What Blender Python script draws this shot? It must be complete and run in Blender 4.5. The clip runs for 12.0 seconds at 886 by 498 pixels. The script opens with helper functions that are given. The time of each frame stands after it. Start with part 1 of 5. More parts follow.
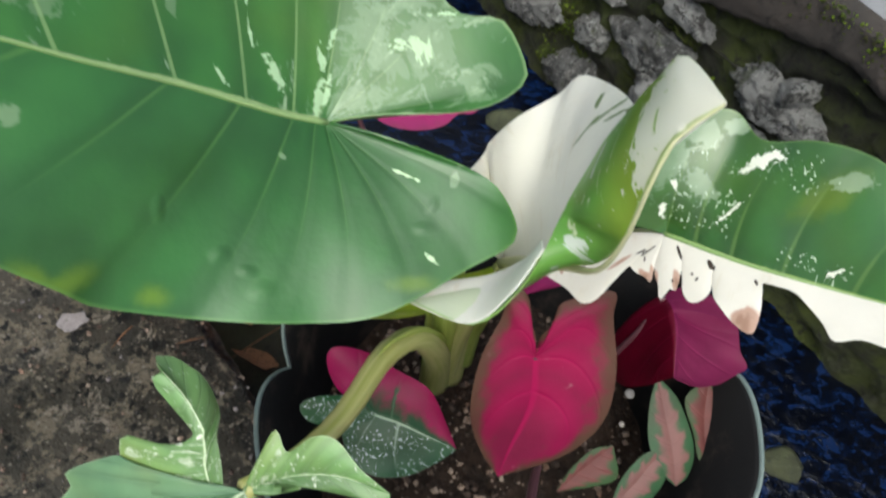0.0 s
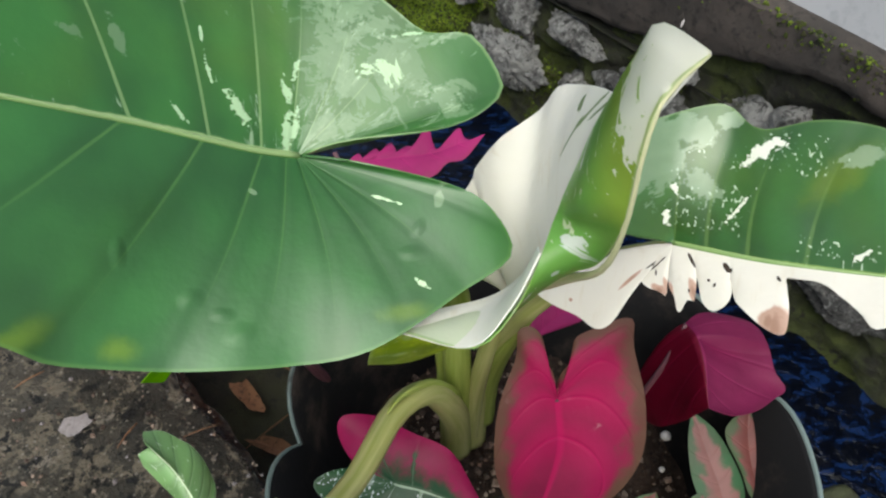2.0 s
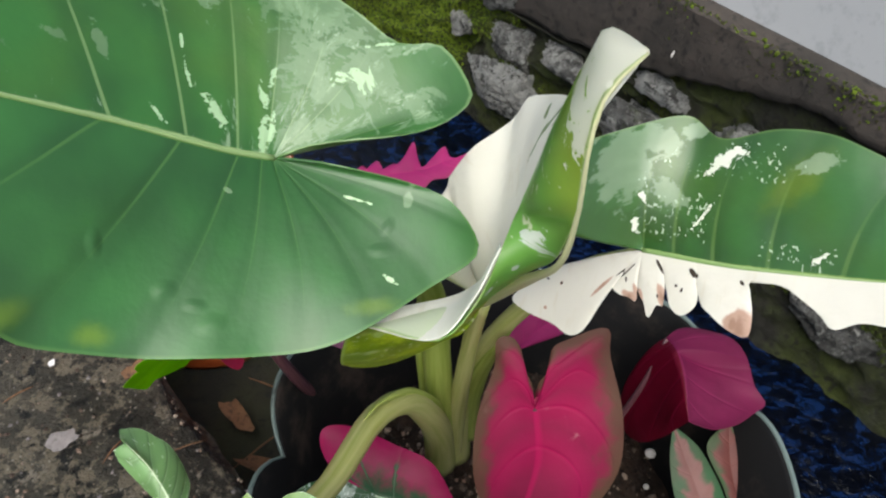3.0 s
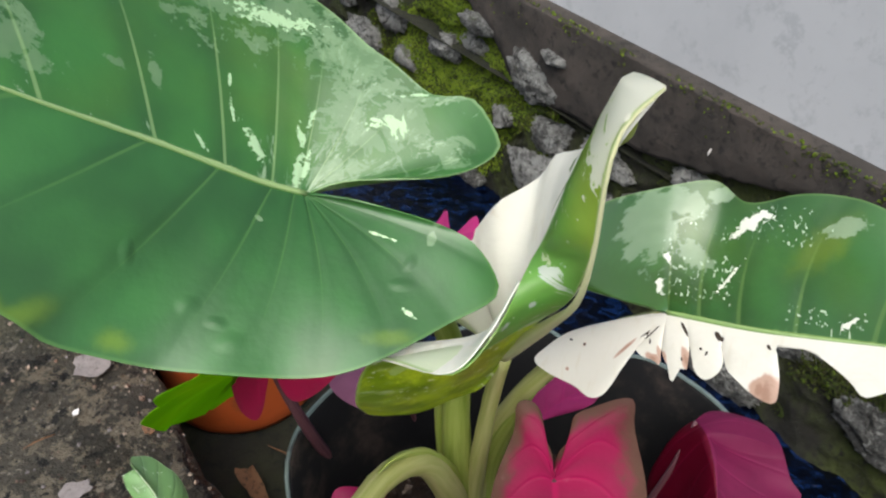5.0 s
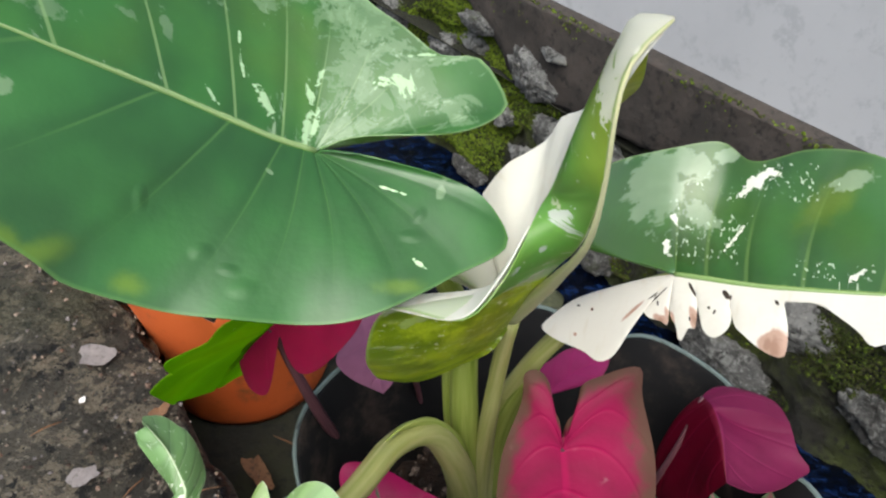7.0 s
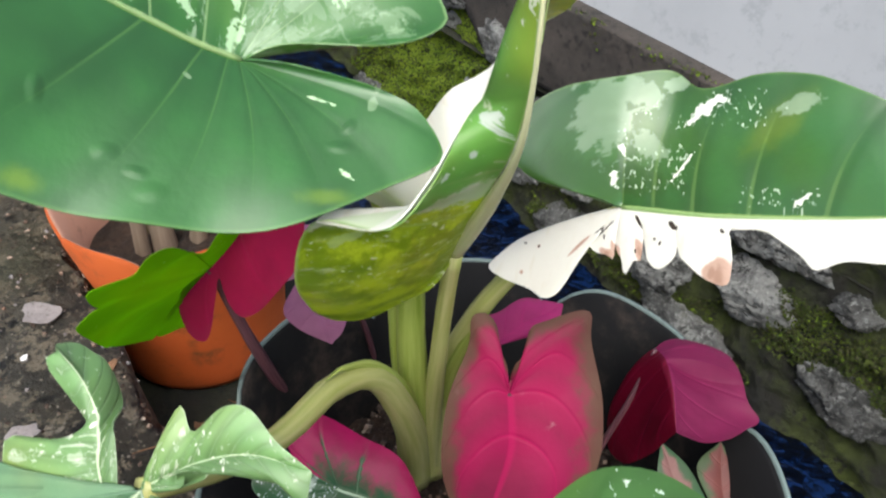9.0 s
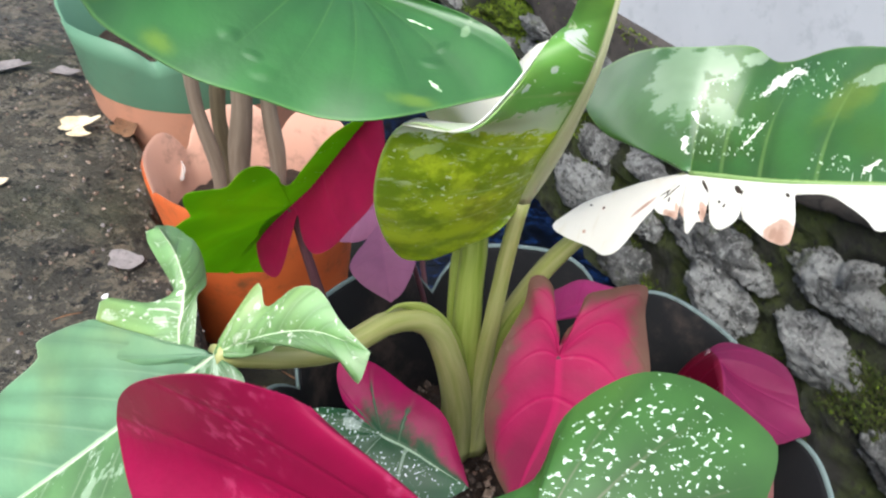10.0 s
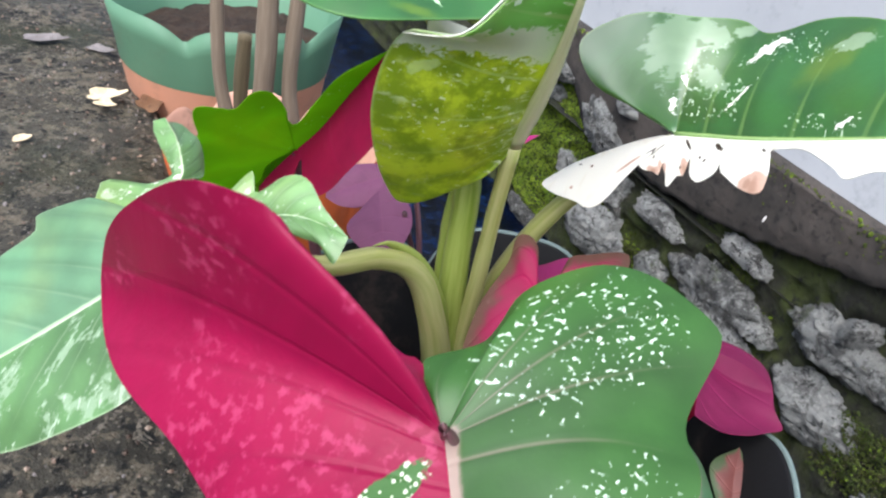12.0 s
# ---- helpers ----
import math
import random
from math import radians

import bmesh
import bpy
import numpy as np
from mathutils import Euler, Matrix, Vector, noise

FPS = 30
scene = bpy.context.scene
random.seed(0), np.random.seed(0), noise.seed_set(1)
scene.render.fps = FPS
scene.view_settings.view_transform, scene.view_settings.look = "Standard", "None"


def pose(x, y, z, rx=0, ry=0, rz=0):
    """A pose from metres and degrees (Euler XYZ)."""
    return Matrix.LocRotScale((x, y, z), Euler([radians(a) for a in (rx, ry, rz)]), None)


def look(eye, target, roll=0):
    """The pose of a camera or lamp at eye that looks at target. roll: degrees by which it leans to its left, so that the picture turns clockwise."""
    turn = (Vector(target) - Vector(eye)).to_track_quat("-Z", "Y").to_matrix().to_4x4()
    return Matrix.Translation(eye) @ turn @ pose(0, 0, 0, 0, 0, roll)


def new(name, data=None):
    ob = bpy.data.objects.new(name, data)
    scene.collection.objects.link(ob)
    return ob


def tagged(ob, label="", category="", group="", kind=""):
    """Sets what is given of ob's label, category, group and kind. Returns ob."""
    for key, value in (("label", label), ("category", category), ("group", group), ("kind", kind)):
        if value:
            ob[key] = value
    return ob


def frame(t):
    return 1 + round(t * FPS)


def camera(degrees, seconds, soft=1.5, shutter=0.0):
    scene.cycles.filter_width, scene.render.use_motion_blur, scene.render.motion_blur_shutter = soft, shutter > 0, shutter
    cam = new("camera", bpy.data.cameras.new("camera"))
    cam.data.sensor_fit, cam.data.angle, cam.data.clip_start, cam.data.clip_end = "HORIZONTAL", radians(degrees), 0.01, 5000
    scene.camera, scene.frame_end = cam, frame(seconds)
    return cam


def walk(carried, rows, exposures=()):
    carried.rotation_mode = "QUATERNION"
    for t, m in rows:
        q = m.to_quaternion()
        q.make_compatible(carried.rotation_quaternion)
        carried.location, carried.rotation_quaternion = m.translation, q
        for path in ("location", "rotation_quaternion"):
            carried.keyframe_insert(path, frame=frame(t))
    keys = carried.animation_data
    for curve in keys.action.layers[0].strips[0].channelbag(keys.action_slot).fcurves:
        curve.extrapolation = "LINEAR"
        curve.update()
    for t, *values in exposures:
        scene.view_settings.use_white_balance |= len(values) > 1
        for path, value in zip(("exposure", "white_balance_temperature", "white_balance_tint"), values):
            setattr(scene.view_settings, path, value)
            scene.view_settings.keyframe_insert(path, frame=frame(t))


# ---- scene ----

cam = camera(66.66, 12.0, soft=2.2, shutter=0.5)
# seconds, eye, target, roll
PATH = [
    (0, (-0.0864, -0.1896, 0.7638), (-0.0583, 0.3515, -0.0767), 13.19),
    (0.5, (-0.0953, -0.1869, 0.7732), (-0.0829, 0.4017, -0.0351), 10.69),
    (1, (-0.0953, -0.1815, 0.7575), (-0.0964, 0.4265, -0.0365), 7.28),
    (1.5, (-0.0830, -0.1887, 0.7434), (-0.0642, 0.4319, -0.0405), 6.70),
    (2, (-0.0752, -0.1946, 0.7369), (-0.0805, 0.4376, -0.0379), 3.73),
    (2.5, (-0.0678, -0.2015, 0.7354), (-0.0680, 0.4470, -0.0258), 4.41),
    (3, (-0.0623, -0.2091, 0.7367), (-0.0704, 0.4576, -0.0086), 3.84),
    (3.2, (-0.0622, -0.2127, 0.7365), (-0.0669, 0.4633, -0.0003), 4.79),
    (4.8, (-0.0571, -0.2261, 0.7262), (-0.1252, 0.5254, 0.0699), 3.87),
    (5, (-0.0551, -0.2255, 0.7251), (-0.1274, 0.5302, 0.0742), 3.62),
    (5.5, (-0.0526, -0.2378, 0.7216), (-0.1400, 0.5300, 0.0869), 3.50),
    (6, (-0.0535, -0.2394, 0.7215), (-0.1266, 0.5583, 0.1230), 4.81),
    (6.5, (-0.0589, -0.2366, 0.7162), (-0.1439, 0.5397, 0.0916), 3.48),
    (6.7, (-0.0576, -0.2394, 0.7131), (-0.1374, 0.5275, 0.0763), 3.05),
    (8.3, (-0.0471, -0.2417, 0.7018), (-0.0907, 0.5123, 0.0465), 4.89),
    (8.5, (-0.0435, -0.2410, 0.6974), (-0.0825, 0.5104, 0.0388), 5.13),
    (9, (-0.0374, -0.2453, 0.6833), (-0.0715, 0.5044, 0.0224), 5.58),
    (9.5, (-0.0354, -0.2690, 0.6679), (-0.1127, 0.4847, 0.0152), 7.66),
    (10, (-0.0306, -0.2896, 0.6575), (-0.1618, 0.4788, 0.0311), 7.81),
    (10.5, (-0.0223, -0.3037, 0.6518), (-0.1846, 0.4856, 0.0596), 10.34),
    (11, (-0.0114, -0.3108, 0.6413), (-0.1788, 0.4737, 0.0442), 11.11),
    (11.5, (-0.0007, -0.3124, 0.6354), (-0.1527, 0.4763, 0.0397), 11.90),
    (12, (-0.0012, -0.3279, 0.6224), (-0.1642, 0.4722, 0.0451), 12.65),
]
# the clip's camera opens up and cools a little as it sinks
EXPOSURES = [(0.0, 0.75, 6300, 3.5), (3.2, 0.76, 6400, 4.5), (5.5, 0.87, 6400, 6.0), (8.5, 1.05, 6350, 5.5), (10.0, 1.36, 6100, 6.0), (12.0, 1.40, 5950, 8.0)]
walk(cam, [(t, look(eye, target, roll)) for t, eye, target, roll in PATH], EXPOSURES)

# ---- daylight: bright shade under an open sky ----
world = bpy.data.worlds.new("sky")
scene.world = world
world.use_nodes = True
sky = world.node_tree.nodes.new("ShaderNodeTexSky")
sky.sky_type, sky.sun_disc = "NISHITA", False
SUN_UP, SUN_ROUND = radians(60), radians(186)
sky.sun_elevation, sky.sun_rotation = SUN_UP, SUN_ROUND
sky.air_density, sky.dust_density = 1.0, 5.0
back = world.node_tree.nodes["Background"]
back.inputs["Strength"].default_value = 0.088
world.node_tree.links.new(sky.outputs["Color"], back.inputs["Color"])
sun = new("sun", bpy.data.lights.new("sun", "SUN"))
sun.data.energy, sun.data.angle, sun.data.color = 1.75, radians(64), (1.0, 1.0, 0.96)
sun.matrix_world = look((math.sin(SUN_ROUND) * math.cos(SUN_UP) * 5, math.cos(SUN_ROUND) * math.cos(SUN_UP) * 5, math.sin(SUN_UP) * 5), (0, 0, 0))


# ---- tools for meshes and materials ----
def V(*a):
    return Vector(a)


def spline(pts, n):
    """n + 1 places spread evenly along a smooth curve through pts."""
    p = [Vector(q) for q in pts]
    p = [2 * p[0] - p[1]] + p + [2 * p[-1] - p[-2]]
    fine = []
    for i in range(1, len(p) - 2):
        a, b, c, d = p[i - 1:i + 3]
        for k in range(12):
            t = k / 12
            fine.append(0.5 * (2 * b + (c - a) * t + (2 * a - 5 * b + 4 * c - d) * t * t + (3 * b - a - 3 * c + d) * t ** 3))
    fine.append(p[-2])
    run = [0.0]
    for a, b in zip(fine, fine[1:]):
        run.append(run[-1] + (b - a).length)
    out, j = [], 0
    for k in range(n + 1):
        want = run[-1] * k / n
        while j < len(run) - 2 and run[j + 1] < want:
            j += 1
        f = (want - run[j]) / max(run[j + 1] - run[j], 1e-9)
        out.append(fine[j].lerp(fine[j + 1], min(1, max(0, f))))
    return out


def feet_at(pts, feet, n):
    """The feet on the midrib for n + 1 places spread evenly along the curve through pts."""
    fine = spline(pts, 12 * n)
    run, k, out = [0.0], 0, []
    for a, b in zip(fine, fine[1:]):
        run.append(run[-1] + (b - a).length)
    marks = []
    for p in pts:
        near = min(range(k, min(len(fine), k + 4 * n)), key=lambda i: (fine[i] - Vector(p)).length)
        marks.append(run[near])
        k = near
    k = 0
    for i in range(n + 1):
        d = run[-1] * i / n
        while k < len(marks) - 2 and marks[k + 1] < d:
            k += 1
        f = min(1, max(0, (d - marks[k]) / max(marks[k + 1] - marks[k], 1e-9)))
        out.append(feet[k] + (feet[k + 1] - feet[k]) * f)
    return out


def along(pts, f):
    """The place at the share f of a list of places."""
    x = min(max(f, 0), 1) * (len(pts) - 1)
    i = min(int(x), len(pts) - 2)
    return pts[i].lerp(pts[i + 1], x - i)


def mesh_of(name, bm, mats, smooth=True):
    me = bpy.data.meshes.new(name)
    bm.normal_update()
    bm.to_mesh(me)
    bm.free()
    for m in mats if isinstance(mats, (list, tuple)) else [mats]:
        me.materials.append(m)
    if smooth:
        me.shade_smooth()
    return me


def part(name, bm, material, parent=None, label="", smooth=True):
    ob = new(name, mesh_of(name, bm, material, smooth))
    if parent:
        ob.parent = parent
    if label:
        tagged(ob, label)
    return ob


def thing(name, label, category, at=(0, 0, 0), group="", kind=""):
    ob = new(name)
    ob.location = at
    ob.empty_display_size = 0.05
    return tagged(ob, label, category, group, kind)


def tube(pts, radii, sides=12, flat=1.0, n=24, groove=0.0):
    """A tapered round body along a smooth curve."""
    bm = bmesh.new()
    uv = bm.loops.layers.uv.new("uv")
    c = spline(pts, n)
    rings, side = [], None
    long = sum((b - a).length for a, b in zip(c, c[1:]))
    for i, p in enumerate(c):
        d = (c[min(i + 1, n)] - c[max(i - 1, 0)]).normalized()
        side = (side - d * side.dot(d)).normalized() if side else d.cross(V(0.3, -1, 0.2)).normalized()
        up = d.cross(side)
        x = i / n * (len(radii) - 1)
        k = min(int(x), len(radii) - 2)
        r = radii[k] + (radii[k + 1] - radii[k]) * (x - k)
        ring = []
        for j in range(sides):
            a = 2 * math.pi * j / sides
            rr = r * (1 - groove * max(0, math.cos(a - 1.2)) ** 6) * (1 + 0.05 * noise.noise(p * 60 + V(a, 0, 0)))
            ring.append(bm.verts.new(p + side * math.cos(a) * rr + up * math.sin(a) * rr * flat))
        rings.append(ring)
    for i, (a, b) in enumerate(zip(rings, rings[1:])):
        for j in range(sides):
            f = bm.faces.new((a[j], a[(j + 1) % sides], b[(j + 1) % sides], b[j]))
            for l, (x, y) in zip(f.loops, ((j, i), (j + 1, i), (j + 1, i + 1), (j, i + 1))):
                l[uv].uv = (x / sides, y / n * long)
    bm.faces.new(rings[0][::-1])
    bm.faces.new(rings[-1])
    bmesh.ops.recalc_face_normals(bm, faces=bm.faces)
    return bm


def leaf_mesh(mid, halves, veins=7, nu=72, nv=14, quilt=0.0004, seed=0, lag=1.35, thick=0.0006, wave=0.0035, relax=0, level=False):
    """A leaf blade with two faces and a rim. mid: the midrib from the stalk to the tip. halves: for each side its edge from the stalk's
    notch round the lobe to the tip, the share of the edge that fans out from the stalk, the bulge (at the stalk, at the tip), and the material's slot.
    level: the bulge rises along one direction for the whole half."""
    bm = bmesh.new()
    uv, xy = bm.loops.layers.uv.new("uv"), bm.loops.layers.uv.new("xy")
    base, tip = Vector(mid[0]), Vector(mid[-1])
    ax = (tip - base).normalized()
    m = spline(mid, 40)
    at = {}
    first = V(0, 0, 1)
    for h, (edge, fan, bulge, slot) in enumerate(halves):
        feet = feet_at(edge, fan, nu) if isinstance(fan, list) else None
        b0, b1 = bulge if isinstance(bulge, tuple) else (bulge, bulge)
        e = spline(edge, nu)
        whole = sum(((p - base).cross(q - base) for p, q in zip(e, e[1:])), V(0, 0, 0)).normalized()
        sign = 1 if h else -1
        grid = []
        for i in range(nu + 1):
            u = i / nu
            a = along(m, feet[i] if feet else max(0, (u - fan) / (1 - fan)) ** lag)
            b = e[i]
            nrm = (b - a).cross(ax)
            nrm = whole.copy() if level else nrm.normalized() if nrm.length > 1e-6 else first.copy()
            if nrm.dot(first) < 0:
                nrm = -nrm
            if h == 0 and i == nu // 2:
                first = nrm.copy()
            wide = (b - a).length
            lean = b0 + (b1 - b0) * min(1, max(0, (u - 0.4) / 0.25))
            row = []
            for k in range(nv + 1):
                v = k / nv
                p = a.lerp(b, v)
                q = abs(math.sin(math.pi * (u * veins + 0.35 * v * v)))
                lift = lean * min(1, wide / 0.045) * (1 - (2 * v - 1) ** 2) + quilt * (q - 0.5) * math.sin(math.pi * v) * min(1, wide / 0.05)
                lift += wave * noise.noise(p * 28 + V(seed, 0, 0)) * v * min(1, wide / 0.05)
                p = p + nrm * lift
                row.append(bm.verts.new(p))
                at[row[-1]] = (u, 0.5 + 0.5 * sign * v, (p - base).dot(ax), sign * ((p - base) - ax * (p - base).dot(ax)).length)
            grid.append(row)
        for i in range(nu):
            for k in range(nv):
                f = [grid[i][k], grid[i + 1][k], grid[i + 1][k + 1], grid[i][k + 1]]
                f = bm.faces.new(f if h else f[::-1])
                f.material_index = slot
    for f in bm.faces:
        for l in f.loops:
            a = at[l.vert]
            l[uv].uv, l[xy].uv = a[:2], a[2:]
    bmesh.ops.remove_doubles(bm, verts=bm.verts, dist=0.00005)
    bmesh.ops.dissolve_degenerate(bm, edges=bm.edges, dist=0.00002)
    inner = [v for v in bm.verts if not v.is_boundary and len({f.material_index for f in v.link_faces}) == 1]
    for _ in range(relax):
        bmesh.ops.smooth_vert(bm, verts=inner, factor=0.5, use_axis_x=True, use_axis_y=True, use_axis_z=True)
    bm.normal_update()
    tops, rims = list(bm.faces), [e for e in bm.edges if e.is_boundary]
    low = {v: v.co - v.normal * thick for v in bm.verts}
    twin = {v: bm.verts.new(low[v]) for v in list(bm.verts)}
    for f in tops:
        g = bm.faces.new([twin[v] for v in reversed(f.verts)])
        g.material_index = f.material_index
        for l, o in zip(g.loops, reversed(list(f.loops))):
            l[uv].uv, l[xy].uv = o[uv].uv, o[xy].uv
    for e in rims:
        l = e.link_loops[0]
        a, b = l.vert, l.link_loop_next.vert
        g = bm.faces.new([bm.verts.new(c) for c in (b.co, a.co, low[a], low[b])])
        g.material_index = l.face.material_index
        n = l.link_loop_next
        for k, o in zip(g.loops, (n, l, l, n)):
            k[uv].uv, k[xy].uv = o[uv].uv, o[xy].uv
    return bm


def leaf(parent, mid, halves, mats, label="", **more):
    return part("leaf", leaf_mesh(mid, halves, **more), mats, parent, label)


class Net:
    """Short hand for a node material."""

    def __init__(self, name):
        self.mat = bpy.data.materials.new(name)
        self.mat.use_nodes = True
        self.t = self.mat.node_tree
        self.bsdf = self.t.nodes["Principled BSDF"]
        self.out = self.t.nodes["Material Output"]

    def put(self, socket, value):
        if hasattr(value, "is_linked"):
            self.t.links.new(value, socket)
        elif isinstance(value, (tuple, list)) and len(value) == 3 and socket.type == "RGBA":
            socket.default_value = (*value, 1)
        else:
            socket.default_value = value

    def node(self, kind, out=0, **ins):
        n = self.t.nodes.new("ShaderNode" + kind)
        for k, v in ins.items():
            key = int(k[1:]) if k[0] == "i" and k[1:].isdigit() else k.replace("_", " ")
            self.put(n.inputs[key], v)
        return n.outputs[out]

    def math(self, op, a, b=0.0, c=0.0):
        n = self.t.nodes.new("ShaderNodeMath")
        n.operation = op
        for s, v in zip(n.inputs, (a, b, c)):
            self.put(s, v)
        return n.outputs[0]

    def noise(self, where, scale, detail=4, rough=0.55, distort=0.0):
        return self.node("TexNoise", Vector=where, Scale=scale, Detail=detail, Roughness=rough, Distortion=distort)

    def voronoi(self, where, scale, feature="F1", out=0):
        n = self.t.nodes.new("ShaderNodeTexVoronoi")
        n.feature = feature
        self.put(n.inputs["Vector"], where)
        self.put(n.inputs["Scale"], scale)
        return n.outputs[out]

    def step(self, x, lo, hi, a=0.0, b=1.0):
        n = self.t.nodes.new("ShaderNodeMapRange")
        n.interpolation_type = "SMOOTHSTEP"
        for s, v in zip(n.inputs, (x, lo, hi, a, b)):
            self.put(s, v)
        return n.outputs[0]

    def mix(self, f, a, b, blend="MIX"):
        n = self.t.nodes.new("ShaderNodeMix")
        n.data_type, n.blend_type = "RGBA", blend
        self.put(n.inputs[0], f)
        self.put(n.inputs[6], a)
        self.put(n.inputs[7], b)
        return n.outputs[2]

    def uv(self, name):
        n = self.t.nodes.new("ShaderNodeUVMap")
        n.uv_map = name
        return n.outputs[0]

    def split(self, v):
        n = self.t.nodes.new("ShaderNodeSeparateXYZ")
        self.put(n.inputs[0], v)
        return n.outputs

    def where(self):
        return self.node("NewGeometry")

    def local(self):
        return self.node("TexCoord", 3)

    def scaled(self, v, s):
        n = self.t.nodes.new("ShaderNodeMapping")
        self.put(n.inputs["Vector"], v)
        n.inputs["Scale"].default_value = s
        return n.outputs[0]

    def done(self, color, rough=0.5, bump=None, strength=0.3, dist=0.01, metal=0.0, spec=0.5):
        self.put(self.bsdf.inputs["Base Color"], color)
        self.put(self.bsdf.inputs["Roughness"], rough)
        self.put(self.bsdf.inputs["Metallic"], metal)
        self.put(self.bsdf.inputs["Specular IOR Level"], spec)
        if bump is not None:
            b = self.t.nodes.new("ShaderNodeBump")
            b.inputs["Strength"].default_value, b.inputs["Distance"].default_value = strength, dist
            self.put(b.inputs["Height"], bump)
            self.t.links.new(b.outputs[0], self.bsdf.inputs["Normal"])
        return self.mat

    def translucent(self, color, share):
        t = self.node("BsdfTranslucent", Color=color)
        m = self.t.nodes.new("ShaderNodeMixShader")
        m.inputs[0].default_value = share
        self.t.links.new(self.bsdf.outputs[0], m.inputs[1])
        self.t.links.new(t, m.inputs[2])
        self.t.links.new(m.outputs[0], self.out.inputs["Surface"])
        return self.mat


# ---- materials ----
def blot_field(n, xy, blots):
    """0 in the middle and 1 at the rim of the nearest of some ovals: x, y, turn, half length, half width."""
    best = None
    for x, y, turn, rx, ry in blots:
        m = n.t.nodes.new("ShaderNodeMapping")
        m.vector_type = "TEXTURE"
        n.put(m.inputs["Vector"], xy)
        m.inputs["Location"].default_value = (x, y, 0)
        m.inputs["Rotation"].default_value = (0, 0, radians(turn))
        m.inputs["Scale"].default_value = (rx, ry, 1)
        d = n.t.nodes.new("ShaderNodeVectorMath")
        d.operation = "LENGTH"
        n.put(d.inputs[0], m.outputs[0])
        best = d.outputs["Value"] if best is None else n.math("MINIMUM", best, d.outputs["Value"])
    return best


def rib_field(n, u, v, at, slope):
    best = None
    k = n.math("SUBTRACT", u, n.math("MULTIPLY", n.math("MULTIPLY", v, v), slope))
    for r in at:
        d = n.math("ABSOLUTE", n.math("SUBTRACT", k, r))
        best = d if best is None else n.math("MINIMUM", best, d)
    return best


def leaf_green(name, deep, vein, pale, amount=0.0, heart=0.0, rim=0.0, rough=0.34, at=(0.1, 0.2, 0.3, 0.38, 0.46, 0.54, 0.62, 0.71, 0.8, 0.9), slope=0.05, width=0.005, back=(0.30, 0.42, 0.03),
               spots=0.0, speck=420.0, spot_at=None, ribs=0.45, seed=0.0, share=0.2, soft=(), white=(), yellow=(), dark=(), lumps=(), foot=None, zones=(0.066, 0.086, 0.155), spec=0.4, midrib=0.03, coat=0.6, shade=0.5, torn=3.6):
    """A leaf half: green with thin paler ribs. amount: pale marbling that runs along the ribs, heart: more of it near
    the stalk,
    rim: a pale border, spots: clusters of small pale flecks; soft, white, yellow: ovals of the leaf's own marbling;
    dark: deeper green painted where sheen is missing; lumps: blisters; torn: how far the soft ovals break up; shade:
    painted shade beside the ribs."""
    n = Net(name)
    u, v, _ = n.split(n.uv("uv"))
    v = n.math("ABSOLUTE", n.math("MULTIPLY", n.math("SUBTRACT", v, 0.5), 2.0))
    xy = n.uv("xy")
    fine = n.noise(xy, 260, 4, 0.7)
    ragged = n.math("SUBTRACT", n.math("ADD", n.math("MULTIPLY", n.noise(xy, 120, 4, 0.6, 0.6), 0.72), n.math("MULTIPLY", n.noise(xy, 420, 4, 0.65), 0.28)), 0.5)
    sharp = n.math("SUBTRACT", n.math("ADD", n.math("MULTIPLY", n.noise(xy, 150, 3, 0.6, 0.6), 0.4), n.math("MULTIPLY", n.noise(xy, 420, 4, 0.65, 0.5), 0.6)), 0.5)
    wide = n.noise(xy, 15, 3)
    col = n.mix(n.step(wide, 0.3, 0.7), tuple(c * 0.66 for c in deep), tuple(c * 1.4 for c in deep))
    col = n.mix(n.step(n.noise(xy, 9, 3), 0.50, 0.75, 0, 0.55), col, (deep[0] * 2.8, deep[1] * 1.3, deep[2] * 0.5))
    col = n.mix(n.math("MULTIPLY", fine, 0.25), col, tuple(c * 0.55 for c in deep))
    # deeper green painted where the leaf catches no sheen
    if dark:
        col = n.mix(n.step(n.math("ADD", blot_field(n, xy, dark), n.math("MULTIPLY", ragged, 1.6)), 1.1, 0.6, 0, 0.7), col, (deep[0] * 0.9, deep[1] * 0.75, deep[2] * 0.35))
    if yellow:
        k = n.math("ADD", blot_field(n, xy, yellow), n.math("MULTIPLY", ragged, 1.6))
        col = n.mix(n.step(k, 1.5, 0.2, 0, 0.6), col, (deep[0] * 5.0, deep[1] * 2.1, deep[2] * 0.5))
    if foot:
        reach = n.math("ADD", n.split(xy)[0], n.math("MULTIPLY", ragged, 0.035))
        k = n.step(reach, zones[0] + 0.001, zones[0] - 0.001)
        tone = n.mix(n.step(n.noise(xy, 34, 6, 0.7), 0.42, 0.58), foot, (foot[0] * 0.40, foot[1] * 0.50, foot[2] * 0.4))
        thread = n.math("MULTIPLY", n.step(n.noise(n.scaled(xy, (1, 0.35, 1)), 150, 4, 0.7), 0.56, 0.66), n.step(n.noise(xy, 30, 3), 0.42, 0.6))
        tone = n.mix(n.math("MULTIPLY", thread, 0.8), tone, pale)
        col = n.mix(k, col, tone)
    line_d = rib_field(n, u, v, at, slope)
    edge = n.math("MULTIPLY", n.math("SUBTRACT", 1.08, v), width)
